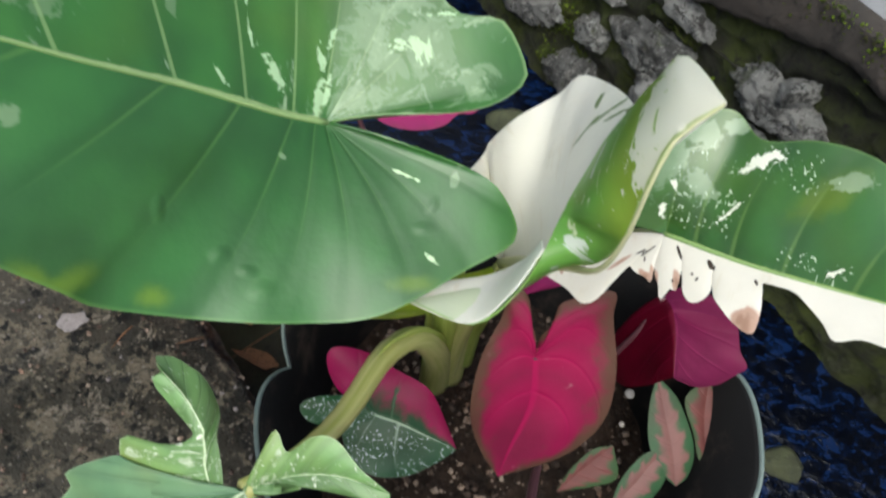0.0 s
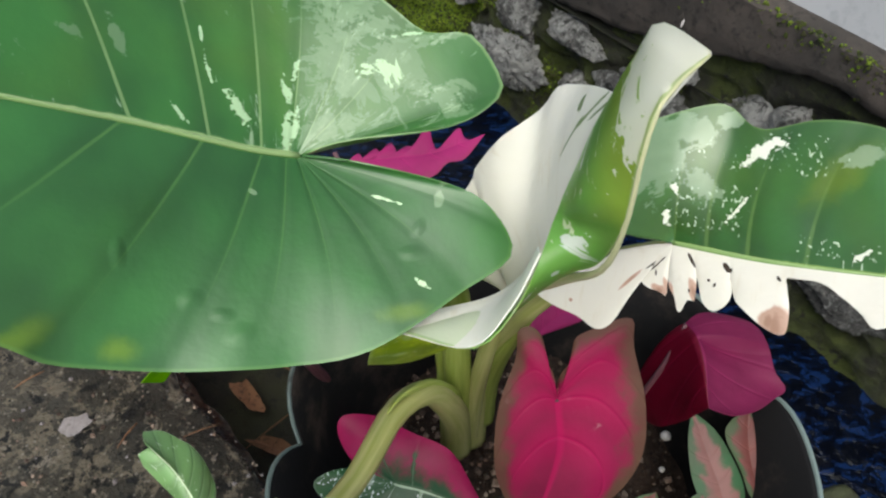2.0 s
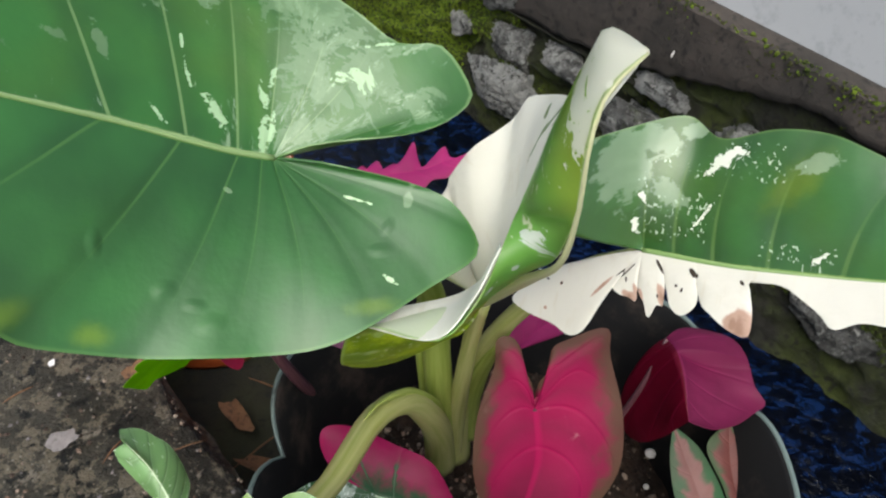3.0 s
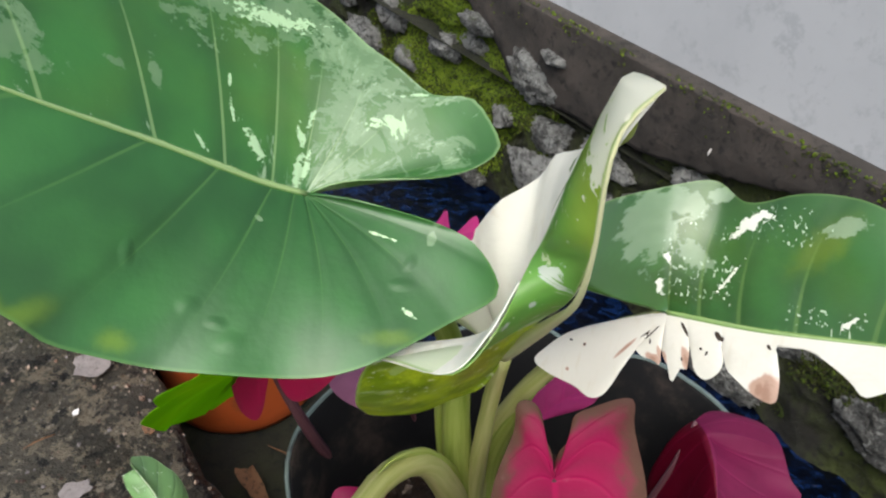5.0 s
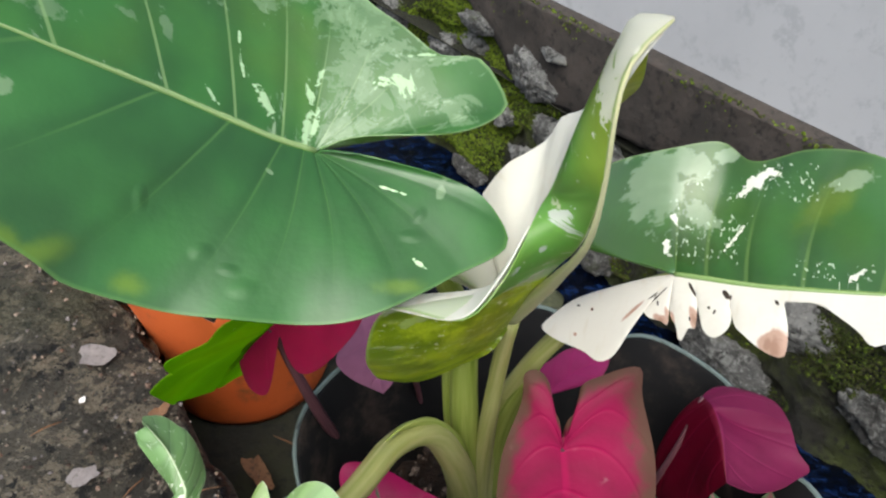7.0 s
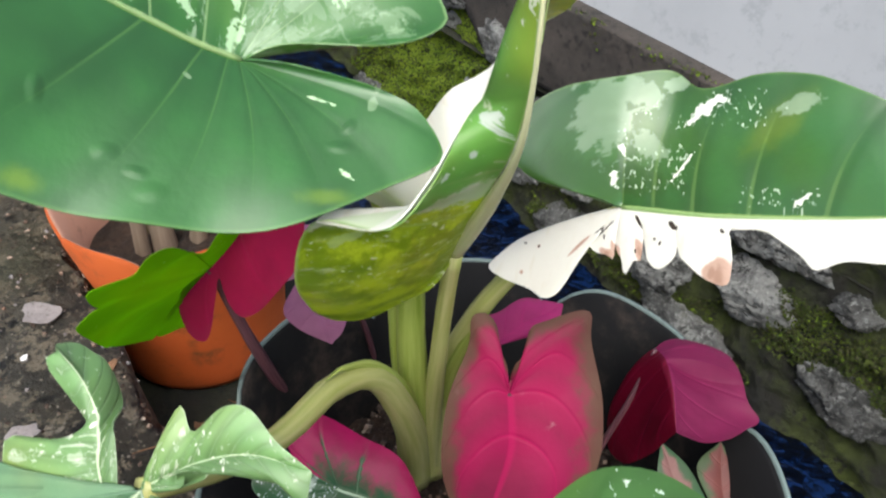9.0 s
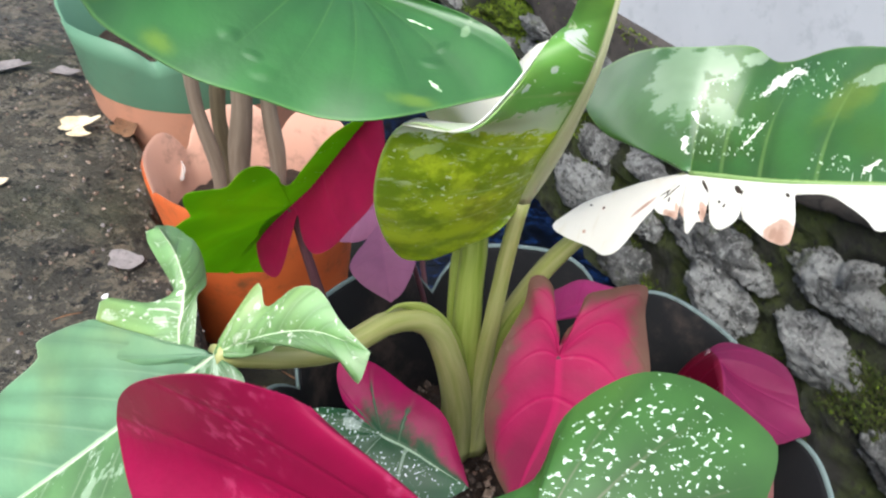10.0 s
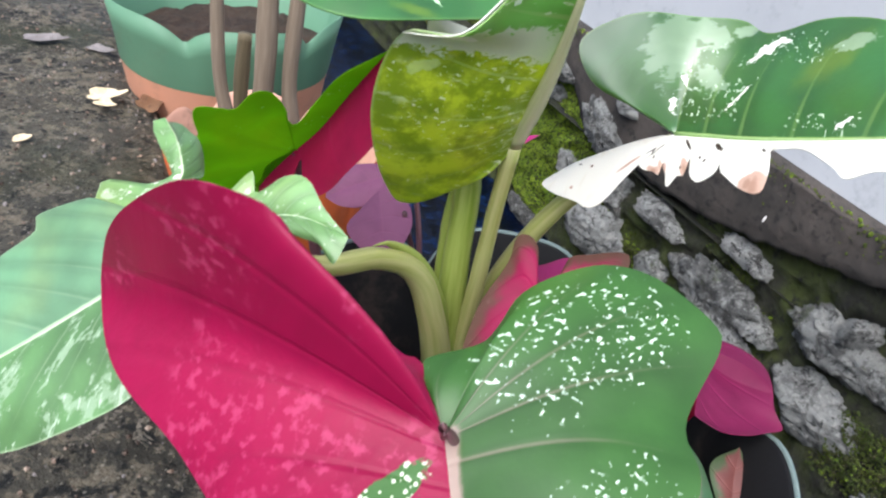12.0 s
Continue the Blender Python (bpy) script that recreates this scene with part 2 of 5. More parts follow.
    line = n.math("MULTIPLY", n.step(n.math("DIVIDE", line_d, edge), 1.0, 0.35), n.step(n.math("ADD", v, n.math("MULTIPLY", ragged, 0.8)), 1.0, 0.15, 0, ribs))
    valley = n.step(line_d, 0.016, 0.0)
    # shade of the hollows beside the ribs, painted into the colour
    col = n.mix(n.math("MULTIPLY", n.step(n.math("ADD", line_d, n.math("MULTIPLY", ragged, 0.03)), 0.034, 0.006), shade), col, n.mix(0.5, col, tuple(c * 0.4 for c in deep)))
    if amount or heart:
        st = n.t.nodes.new("ShaderNodeCombineXYZ")
        n.put(st.inputs[0], n.math("MULTIPLY", u, 16.0))
        n.put(st.inputs[1], n.math("MULTIPLY", v, 3.0))
        st.inputs[2].default_value = seed
        big = n.noise(st.outputs[0], 1.0, 6, 0.68, 0.5)
        near = n.math("MULTIPLY", n.step(u, 0.60, 0.34), n.step(u, 0.06, 0.16))
        k = n.math("ADD", n.math("ADD", big, n.math("MULTIPLY", near, heart)), n.math("MULTIPLY", n.math("SUBTRACT", fine, 0.5), 0.22))
        faint = tuple(a * 0.45 + b * 0.55 for a, b in zip(deep, pale))
        col = n.mix(n.step(k, 0.66 - amount, 0.70 - amount, 0, 0.8), col, faint)
        st2 = n.t.nodes.new("ShaderNodeCombineXYZ")
        n.put(st2.inputs[0], n.math("MULTIPLY", u, 90.0))
        n.put(st2.inputs[1], n.math("MULTIPLY", v, 7.0))
        st2.inputs[2].default_value = seed + 3
        streak = n.math("ADD", n.noise(st2.outputs[0], 1.0, 5, 0.7), n.math("MULTIPLY", n.math("ADD", near, n.step(v, 0.30, 0.0, 0, 0.8)), heart))
        col = n.mix(n.step(n.math("ADD", streak, n.math("MULTIPLY", n.math("SUBTRACT", big, 0.5), 0.6)), 0.74 - amount, 0.78 - amount), col, pale)
    if soft:
        k = n.math("ADD", blot_field(n, xy, soft), n.math("MULTIPLY", ragged, torn))
        tone = n.mix(n.step(n.noise(xy, 45, 3), 0.35, 0.65), tuple(a * 0.5 + b * 0.5 for a, b in zip(deep, pale)), tuple(a * 0.25 + b * 0.75 for a, b in zip(deep, pale)))
        col = n.mix(n.step(k, 1.0, 0.75, 0, 0.6), col, tone)
    col = n.mix(line, col, vein)
    if white:
        k = n.math("ADD", blot_field(n, xy, white), n.math("MULTIPLY", sharp, 7.0))
        col = n.mix(n.step(k, 1.0, 0.93), col, tuple(min(0.86, c * 1.6) for c in pale))
    if spots:
        s = n.noise(n.scaled(xy, (1, 0.7, 1)), speck, 2, 0.5, 0.4)
        s2 = n.noise(xy, 48, 4, 0.7)
        if spot_at:
            s2 = n.math("ADD", s2, n.step(n.math("ADD", blot_field(n, xy, spot_at), ragged), 1.2, 0.5, -0.25, 0.08))
        k = n.math("MULTIPLY", n.step(s, 0.60, 0.635), n.step(s2, 0.60 - spots, 0.64 - spots))
        col = n.mix(k, col, pale)
    if foot:
        band = n.math("MULTIPLY", n.step(reach, zones[0] - 0.001, zones[0] + 0.001), n.step(reach, zones[1] + 0.001, zones[1] - 0.001))
        top = n.step(n.math("ADD", n.split(xy)[0], n.math("MULTIPLY", n.math("ADD", ragged, sharp), 0.055)), zones[2], zones[2] + 0.002)
        col = n.mix(n.math("MAXIMUM", band, top), col, (0.92, 0.91, 0.82))
    mid = n.step(n.math("ADD", v, n.math("MULTIPLY", ragged, midrib)), midrib, midrib * 0.5)
    col = n.mix(mid, col, vein)
    if rim:
        col = n.mix(n.step(v, 0.982, 0.993, 0, rim), col, vein)
    h = n.math("ADD", n.math("MULTIPLY", valley, -0.22), n.math("MULTIPLY", n.noise(xy, 55, 4), 0.9))
    h = n.math("ADD", h, n.math("MULTIPLY", wide, 2.0))
    if lumps:
        h = n.math("ADD", h, n.step(n.math("ADD", blot_field(n, xy, lumps), n.math("MULTIPLY", ragged, 0.5)), 1.6, 0.0, 0, 0.8))
    n.done(col, n.math("ADD", rough - 0.05, n.math("MULTIPLY", n.noise(xy, 40, 3), 0.16)), h, 0.5, 0.002, spec=spec)
    n.bsdf.inputs["Coat Weight"].default_value, n.bsdf.inputs["Coat Roughness"].default_value = coat, 0.3
    if foot:
        back = n.mix(top, n.mix(n.step(reach, zones[0] + 0.004, zones[0] - 0.004), (0.34, 0.60, 0.10), back), (0.95, 0.94, 0.86))
    return n.translucent(n.mix(0.5, col, back), share)


def leaf_colour(name, inner, outer, rib, at=(0.12, 0.3, 0.48, 0.66, 0.84), slope=0.04, glow=0.06, spread=0.75, rough=0.38, fleck=(0.9, 0.35, 0.45), flecks=0.0, share=0.25, thin=0.006, strength=0.8, wedge=(), spec=0.2):
    """A caladium half: a coloured heart and ribs that fade to another colour at the rim."""
    n = Net(name)
    u, v, _ = n.split(n.uv("uv"))
    v = n.math("ABSOLUTE", n.math("MULTIPLY", n.math("SUBTRACT", v, 0.5), 2.0))
    xy = n.uv("xy")
    ragged = n.math("SUBTRACT", n.noise(xy, 70, 6, 0.65), 0.5)
    line_d = rib_field(n, u, v, at, slope)
    near = n.math("MULTIPLY", n.step(n.math("ADD", line_d, n.math("MULTIPLY", ragged, 0.05)), glow, 0.0), n.step(v, 1.0, 0.45))
    k = n.math("SUBTRACT", n.math("ADD", v, n.math("MULTIPLY", ragged, 0.9)), n.math("MULTIPLY", near, 0.45))
    col = n.mix(n.step(k, spread - 0.15, spread + 0.3), inner, outer)
    col = n.mix(n.math("MULTIPLY", n.step(n.noise(xy, 24, 5), 0.35, 0.7), 0.55), col, n.mix(0.6, col, tuple(c * 0.35 for c in inner)))
    col = n.mix(n.math("MULTIPLY", near, 0.75 * strength), col, rib)
    line = n.math("MULTIPLY", n.step(line_d, thin, thin * 0.3), n.step(v, 0.95, 0.2, 0, strength))
    col = n.mix(line, col, rib)
    col = n.mix(n.step(v, 0.07, 0.02, 0, strength), col, rib)
    if flecks:
        s = n.math("MULTIPLY", n.step(n.noise(n.where(), 230, 3, 0.55), 0.50, 0.66), n.step(n.noise(n.where(), 26, 3), 0.58 - flecks, 0.72 - flecks))
        col = n.mix(n.math("MULTIPLY", s, 0.5), col, fleck)
    if wedge:
        k = n.step(n.math("ADD", blot_field(n, xy, wedge), n.math("MULTIPLY", ragged, 1.6)), 1.0, 0.9)
        green = n.mix(n.step(n.voronoi(xy, 420), 0.34, 0.26), (0.05, 0.13, 0.03), (0.62, 0.70, 0.52))
        col = n.mix(k, col, green)
    h = n.math("ADD", n.math("MULTIPLY", n.step(line_d, 0.015, 0.0), -0.3), n.math("MULTIPLY", n.noise(xy, 110, 5), 0.5))
    n.done(col, rough, h, 0.5, 0.002, spec=spec)
    return n.translucent(col, share)


def leaf_white(name, tone=(0.95, 0.935, 0.86), burnt=(), marks=(), green=()):
    """Cream leaf tissue; burnt: browned ovals, marks: small black bruises, green: stray green ovals."""
    n = Net(name)
    u, v, _ = n.split(n.uv("uv"))
    xy = n.uv("xy")
    ragged = n.math("SUBTRACT", n.noise(xy, 110, 6, 0.68), 0.5)
    col = n.mix(n.noise(xy, 30, 4), tone, tuple(c * 0.88 for c in tone))
    col = n.mix(n.step(n.noise(n.scaled(xy, (1, 0.25, 1)), 160, 4), 0.55, 0.75, 0, 0.3), col, (0.70, 0.62, 0.46))
    if green:
        col = n.mix(n.step(n.math("ADD", blot_field(n, xy, green), n.math("MULTIPLY", ragged, 2.6)), 1.0, 0.9, 0, 0.85), col, (0.14, 0.24, 0.05))
    if burnt:
        k = n.math("ADD", blot_field(n, xy, burnt), n.math("MULTIPLY", ragged, 1.3))
        col = n.mix(n.step(k, 1.15, 0.75, 0, 0.75), col, (0.52, 0.27, 0.18))
        col = n.mix(n.step(k, 0.55, 0.2, 0, 0.4), col, (0.28, 0.12, 0.06))
    if marks:
        col = n.mix(n.step(n.math("ADD", blot_field(n, xy, marks), n.math("MULTIPLY", ragged, 1.5)), 1.0, 0.75), col, (0.05, 0.035, 0.025))
    n.done(col, 0.5, n.math("ADD", n.noise(xy, 120, 4), n.math("MULTIPLY", n.noise(xy, 30, 3), 2.0)), 0.3, 0.002, spec=0.3)
    return n.translucent(col, 0.35)


GREEN = (0.040, 0.155, 0.030)
m_leaf_plain = leaf_green("leaf green", GREEN, (0.15, 0.32, 0.07), (0.40, 0.53, 0.32), 0.0, 0.0, 0.4, midrib=0.02, rough=0.40, spec=0.5, coat=0.85, at=(0.21, 0.30, 0.37, 0.444, 0.514, 0.583, 0.681, 0.792, 0.90), slope=0.02, ribs=0.36, width=0.0036,
    soft=((0.1111, 0.0126, -158, 0.004, 0.0031), (0.0213, 0.0156, 134, 0.0016, 0.0010), (-0.0329, 0.0472, 94, 0.0024, 0.0012)),
    white=((-0.0185, 0.0348, 127, 0.0057, 0.0004), (-0.0197, 0.0653, 126, 0.0028, 0.0008)),
    yellow=((0.0959, 0.0602, -152, 0.0095, 0.004), (0.0688, 0.0658, 173, 0.006, 0.0036), (0.1055, 0.0582, 143, 0.0069, 0.0042), (-0.0127, 0.0731, -16, 0.0073, 0.0029)),
    lumps=((0.047, 0.0521, -161, 0.0031, 0.0025), (0.0347, 0.0652, -160, 0.0039, 0.0026), (-0.0202, 0.0545, 150, 0.0034, 0.0019), (0.0387, 0.0583, -10, 0.0028, 0.0019), (-0.0243, 0.0492, -6, 0.0021, 0.0017), (0.0686, 0.0373, 92, 0.0038, 0.002)))
m_leaf_vari = leaf_green("leaf green marbled", (0.038, 0.148, 0.024), (0.34, 0.50, 0.20), (0.27, 0.39, 0.22), 0.0, 0.13, 0.4, midrib=0.02, rough=0.40, spec=0.5, coat=0.85, at=(0.18, 0.306, 0.361, 0.431, 0.50, 0.583, 0.681, 0.792, 0.90), slope=0.02, ribs=0.5, width=0.0030, torn=7.0,
    soft=((0.1071, -0.0274, 137, 0.0109, 0.0071), (0.0187, -0.0809, -170, 0.0399, 0.0144), (-0.0151, -0.0658, 151, 0.0156, 0.0151), (-0.0106, -0.0369, -114, 0.0124, 0.0081), (-0.0276, -0.0426, -122, 0.0151, 0.0072), (-0.0203, -0.0312, -147, 0.0085, 0.0042), (0.0588, -0.0666, -172, 0.0036, 0.0025), (0.0628, -0.0347, 100, 0.0056, 0.0017), (0.0774, -0.0327, 137, 0.0047, 0.0021), (-0.0037, -0.0096, -142, 0.0218, 0.0026)),
    white=((0.0234, -0.0176, 120, 0.0071, 0.002), (0.004, -0.0066, -99, 0.0096, 0.0016), (-0.0348, -0.0544, -149, 0.0057, 0.0007), (0.045, -0.0116, 130, 0.0035, 0.0008), (0.0324, -0.029, 97, 0.005, 0.0007), (0.0335, -0.042, 90, 0.003, 0.0006), (0.0016, -0.011, -97, 0.006, 0.0012), (0.0035, -0.025, -78, 0.005, 0.0014), (-0.0005, -0.034, -104, 0.004, 0.0008), (-0.0252, -0.0388, -154, 0.008, 0.0019), (0.0144, -0.0784, 176, 0.0155, 0.0037)))
m_leaf_flecked = leaf_green("leaf green flecked", (0.036, 0.128, 0.026), (0.24, 0.38, 0.10), (0.52, 0.64, 0.46), 0.0, 0.0, 0.3, coat=0.9, spec=0.5, spots=0.05, speck=520.0, spot_at=((0.012, -0.028, 42, 0.032, 0.026), (0.05, -0.045, 0, 0.03, 0.012), (0.07, -0.006, 0, 0.03, 0.006)), ribs=0.3, rough=0.30, at=(0.42, 0.48, 0.55, 0.64, 0.75, 0.86),
    soft=((-0.005, -0.046, 83, 0.021, 0.0085), (0.006, -0.054, 49, 0.010, 0.007), (-0.002, -0.056, -20, 0.008, 0.005), (0.075, -0.045, -15, 0.0075, 0.0045), (0.019, -0.059, 8, 0.007, 0.004), (0.012, -0.030, 42, 0.013, 0.005)),
    white=((0.036, -0.046, -34, 0.0055, 0.0028), (0.041, -0.050, -10, 0.0035, 0.0020), (0.030, -0.040, -33, 0.0028, 0.0016), (0.080, -0.006, -47, 0.0055, 0.0012), (0.029, -0.020, -54, 0.0075, 0.0008), (-0.0015, -0.016, 84, 0.004, 0.0009), (0.001, -0.028, 70, 0.003, 0.0012)),
    yellow=((0.067, -0.037, -49, 0.0155, 0.007), (0.035, -0.062, 0, 0.012, 0.004)), dark=((-0.014, -0.022, -54, 0.012, 0.012), (0.0, -0.015, 10, 0.03, 0.010), (-0.022, -0.035, 59, 0.017, 0.009)))
m_leaf_cup = leaf_green("leaf bright green", (0.26, 0.56, 0.13), (0.50, 0.62, 0.26), (0.80, 0.82, 0.60), 0.0, 0.0, 0.6, spots=0.09, speck=360.0, at=(0.06, 0.15, 0.24, 0.33, 0.41, 0.5, 0.62), ribs=0.75, slope=0.02, share=0.6, back=(0.80, 0.88, 0.08), foot=(0.70, 0.80, 0.05), coat=0.9,
    white=((0.110, -0.018, 118, 0.0012, 0.0014), (0.086, -0.028, 147, 0.003, 0.0012), (0.130, -0.012, 1, 0.0016, 0.0014), (0.119, -0.0265, 30, 0.0026, 0.0014), (0.101, -0.044, 60, 0.0014, 0.0010), (0.107, -0.034, 40, 0.0014, 0.0010), (0.1155, -0.034, 100, 0.0012, 0.0010)),
    soft=((0.056, -0.065, 62, 0.009, 0.003),))
m_leaf_under = leaf_green("leaf underside", (0.26, 0.34, 0.02), (0.50, 0.60, 0.26), (0.6, 0.66, 0.4), 0.0, 0.0, 0.5, share=0.5, back=(0.5, 0.6, 0.03))
m_leaf_old = leaf_green("leaf pale green", (0.12, 0.25, 0.13), (0.42, 0.56, 0.35), (0.70, 0.78, 0.62), 0.0, 0.0, 0.3, seed=7.0, rough=0.42, ribs=0.14, back=(0.25, 0.45, 0.22))
m_leaf_oldvari = leaf_green("leaf pale marbled", (0.11, 0.23, 0.08), (0.62, 0.72, 0.50), (0.46, 0.57, 0.42), 0.12, 0.05, 0.3, seed=9.0, rough=0.42, ribs=0.15, back=(0.25, 0.42, 0.15))
m_leaf_torn = leaf_green("leaf torn pale marbled", (0.17, 0.32, 0.11), (0.62, 0.74, 0.48), (0.74, 0.78, 0.62), 0.06, 0.04, 0.3, seed=12.0, rough=0.42, ribs=0.15, spots=0.05, speck=300.0)
m_leaf_white = leaf_white("leaf cream white", green=((0.092, 0.0505, 70, 0.0045, 0.0028), (0.088, 0.0365, 22, 0.011, 0.0010), (0.104, 0.0385, 2, 0.012, 0.0012), (0.112, 0.033, -8, 0.010, 0.0008), (0.126, 0.028, -30, 0.008, 0.0014)))
m_leaf_burnt = leaf_white("leaf white browned", (0.92, 0.89, 0.82), ((0.053, 0.03, -75, 0.0082, 0.0055), (0.049, 0.029, 37, 0.005, 0.004), (0.015, 0.022, 73, 0.0055, 0.0022), (0.003, 0.023, 61, 0.0039, 0.002), (-0.002, 0.024, 18, 0.005, 0.0018), (-0.017, 0.022, -50, 0.0075, 0.0012), (-0.043, 0.024, 21, 0.0013, 0.001), (-0.049, 0.038, 6, 0.0011, 0.001)), ((0.011, 0.007, 57, 0.0038, 0.0007), (0.028, 0.008, 46, 0.0023, 0.0013), (-0.006, 0.017, 56, 0.0016, 0.0007), (0.02, 0.017, 36, 0.0012, 0.0008), (0.024, 0.019, -56, 0.0015, 0.0008), (0.013, 0.022, 52, 0.0013, 0.0007), (-0.006, 0.012, 136, 0.0059, 0.0006), (0.051, 0.01, 53, 0.0015, 0.0008), (-0.051, 0.022, 8, 0.0011, 0.0006), (-0.043, 0.024, 21, 0.0013, 0.0006)))
m_cal_pink = leaf_colour("caladium pink", (0.29, 0.014, 0.068), (0.13, 0.070, 0.045), (0.46, 0.003, 0.092), spread=0.62, slope=0.28, rough=0.5, at=(0.08, 0.24, 0.42, 0.62), glow=0.15, thin=0.005, strength=0.7, flecks=0.02, fleck=(0.7, 0.45, 0.45))
DEEP = dict(spread=1.0, rough=0.48, share=0.16, at=(0.08, 0.2, 0.34, 0.48, 0.58, 0.72, 0.86), glow=0.02, strength=0.3, spec=0.35)
m_cal_front = leaf_colour("caladium deep pink speckled", (0.285, 0.0008, 0.048), (0.25, 0.0008, 0.042), (0.21, 0.0006, 0.034), flecks=0.10, fleck=(0.50, 0.06, 0.16), wedge=((0.020, -0.020, -48, 0.022, 0.006), (0.03, -0.012, -20, 0.016, 0.004)), **DEEP)
m_cal_green = leaf_green("caladium green speckled", (0.042, 0.120, 0.022), (0.34, 0.24, 0.20), (0.66, 0.80, 0.62), 0.0, 0.0, 0.0, spots=0.10, speck=560.0, at=(0.08, 0.2, 0.32, 0.42, 0.52, 0.64, 0.78, 0.9), ribs=0.35, width=0.008, rough=0.5, midrib=0.06, coat=0.4, spec=0.3, spot_at=((-0.03, 0.045, 125, 0.05, 0.028), (0.03, 0.05, 80, 0.03, 0.03)))
m_cal_lime = leaf_green("caladium lime green", (0.20, 0.44, 0.008), (0.26, 0.42, 0.06), (0.6, 0.7, 0.4), 0.0, 0.0, 0.0, spots=0.01, speck=500.0, at=(0.15, 0.3, 0.45, 0.6, 0.8), ribs=0.3, share=0.7, back=(0.55, 0.88, 0.02), coat=0.0, spec=0.25, rough=0.5)
m_cal_mauve = leaf_colour("caladium mauve", (0.29, 0.10, 0.19), (0.26, 0.09, 0.17), (0.33, 0.10, 0.20), spread=1.1, rough=0.5, strength=0.15, glow=0.02)
m_cal_dark = leaf_green("caladium dark speckled", (0.016, 0.075, 0.026), (0.40, 0.52, 0.36), (0.74, 0.82, 0.74), 0.0, 0.0, 0.2, spots=0.14, speck=640.0, at=(0.1, 0.25, 0.4, 0.55, 0.72), ribs=0.6, width=0.010, midrib=0.05, coat=0.2, spec=0.3, soft=((-0.020, 0.004, 0, 0.008, 0.004),))
m_cal_patched = leaf_colour("caladium green and pink", (0.020, 0.080, 0.030), (0.36, 0.004, 0.090), (0.30, 0.38, 0.26), spread=0.26, rough=0.36, at=(0.2, 0.4, 0.6), glow=0.015, strength=0.2, flecks=0.02, fleck=(0.62, 0.72, 0.62), thin=0.003)
m_cal_edge = leaf_colour("caladium green edged", (0.27, 0.13, 0.12), (0.050, 0.13, 0.060), (0.27, 0.14, 0.13), spread=0.40, strength=0.2)
m_cal_salmon = leaf_colour("caladium salmon", (0.19, 0.065, 0.06), (0.06, 0.12, 0.05), (0.22, 0.08, 0.07), spread=0.50, strength=0.4)
m_cal_bright = leaf_colour("caladium bright pink", (0.56, 0.018, 0.11), (0.50, 0.035, 0.11), (0.62, 0.02, 0.14), spread=0.9, share=0.5, rough=0.55, strength=0.3, glow=0.03)
m_cal_hot = leaf_colour("caladium hot pink", (0.44, 0.03, 0.17), (0.34, 0.05, 0.13), (0.50, 0.02, 0.18), spread=0.9, rough=0.55, strength=0.3, glow=0.03)
# darker copy of the rose: the hanging half's shade is put into its colour
m_cal_rose_shaded = leaf_colour("caladium rose shaded half", (0.13, 0.002, 0.016), (0.10, 0.004, 0.014), (0.18, 0.004, 0.03), spread=1.0, strength=0.3, glow=0.03)
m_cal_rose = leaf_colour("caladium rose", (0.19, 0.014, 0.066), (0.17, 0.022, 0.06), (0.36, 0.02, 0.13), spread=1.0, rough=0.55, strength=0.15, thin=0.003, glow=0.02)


def stalk(name, a, b, streaks=9.0, dark=0.55, share=0.15, rough=0.4):
    """Lengthwise streaks of two tones."""
    n = Net(name)
    u, v, _ = n.split(n.uv("uv"))
    st = n.t.nodes.new("ShaderNodeCombineXYZ")
    n.put(st.inputs[0], n.math("MULTIPLY", n.math("SINE", n.math("MULTIPLY", u, 6.2832)), streaks * 0.35))
    n.put(st.inputs[1], n.math("MULTIPLY", n.math("COSINE", n.math("MULTIPLY", u, 6.2832)), streaks * 0.35))
    n.put(st.inputs[2], n.math("MULTIPLY", v, 9.0))
    k = n.noise(st.outputs[0], 1.0, 5, 0.6)
    col = n.mix(n.step(k, 0.30, 0.70), a, b)
    col = n.mix(n.step(n.noise(st.outputs[0], 2.2, 4), 0.55, 0.80, 0, 0.35), col, tuple(c * dark for c in a))
    n.done(col, rough, k, 0.3, 0.002)
    return n.translucent(col, share)


m_stalk = stalk("stalk green", (0.21, 0.29, 0.03), (0.40, 0.46, 0.12), 5.0)
m_stalk_white = stalk("stalk pale", (0.34, 0.37, 0.09), (0.52, 0.50, 0.22), 5.0)
m_stalk_cream = stalk("stalk cream", (0.62, 0.64, 0.34), (0.78, 0.76, 0.52), 5.0, share=0.4)
m_rib_green = stalk("rib pale green", (0.24, 0.40, 0.12), (0.42, 0.54, 0.26), 4.0, share=0.2)
m_stalk_purple = stalk("stalk purple", (0.10, 0.035, 0.05), (0.20, 0.09, 0.10))


def rough_mat(name, a, b, c, scale, rough=0.85, strength=0.5, dist=0.01, speck=None, wet=None):
    n = Net(name)
    w = n.where()
    col = n.mix(n.step(n.noise(w, scale, 6, 0.65), 0.35, 0.65), a, b)
    col = n.mix(n.step(n.noise(w, scale * 6, 6, 0.7), 0.52, 0.66), col, c)
    if speck:
        col = n.mix(n.step(n.voronoi(w, scale * 22), 0.16, 0.10), col, speck)
    h = n.math("ADD", n.noise(w, scale * 5, 8, 0.7), n.math("MULTIPLY", n.noise(w, scale * 30, 5, 0.7), 0.35))
    r = n.step(n.noise(w, scale * 0.7, 3), 0.4, 0.65, rough if wet is None else wet, rough)
    return n.done(col, r, h, strength, dist)


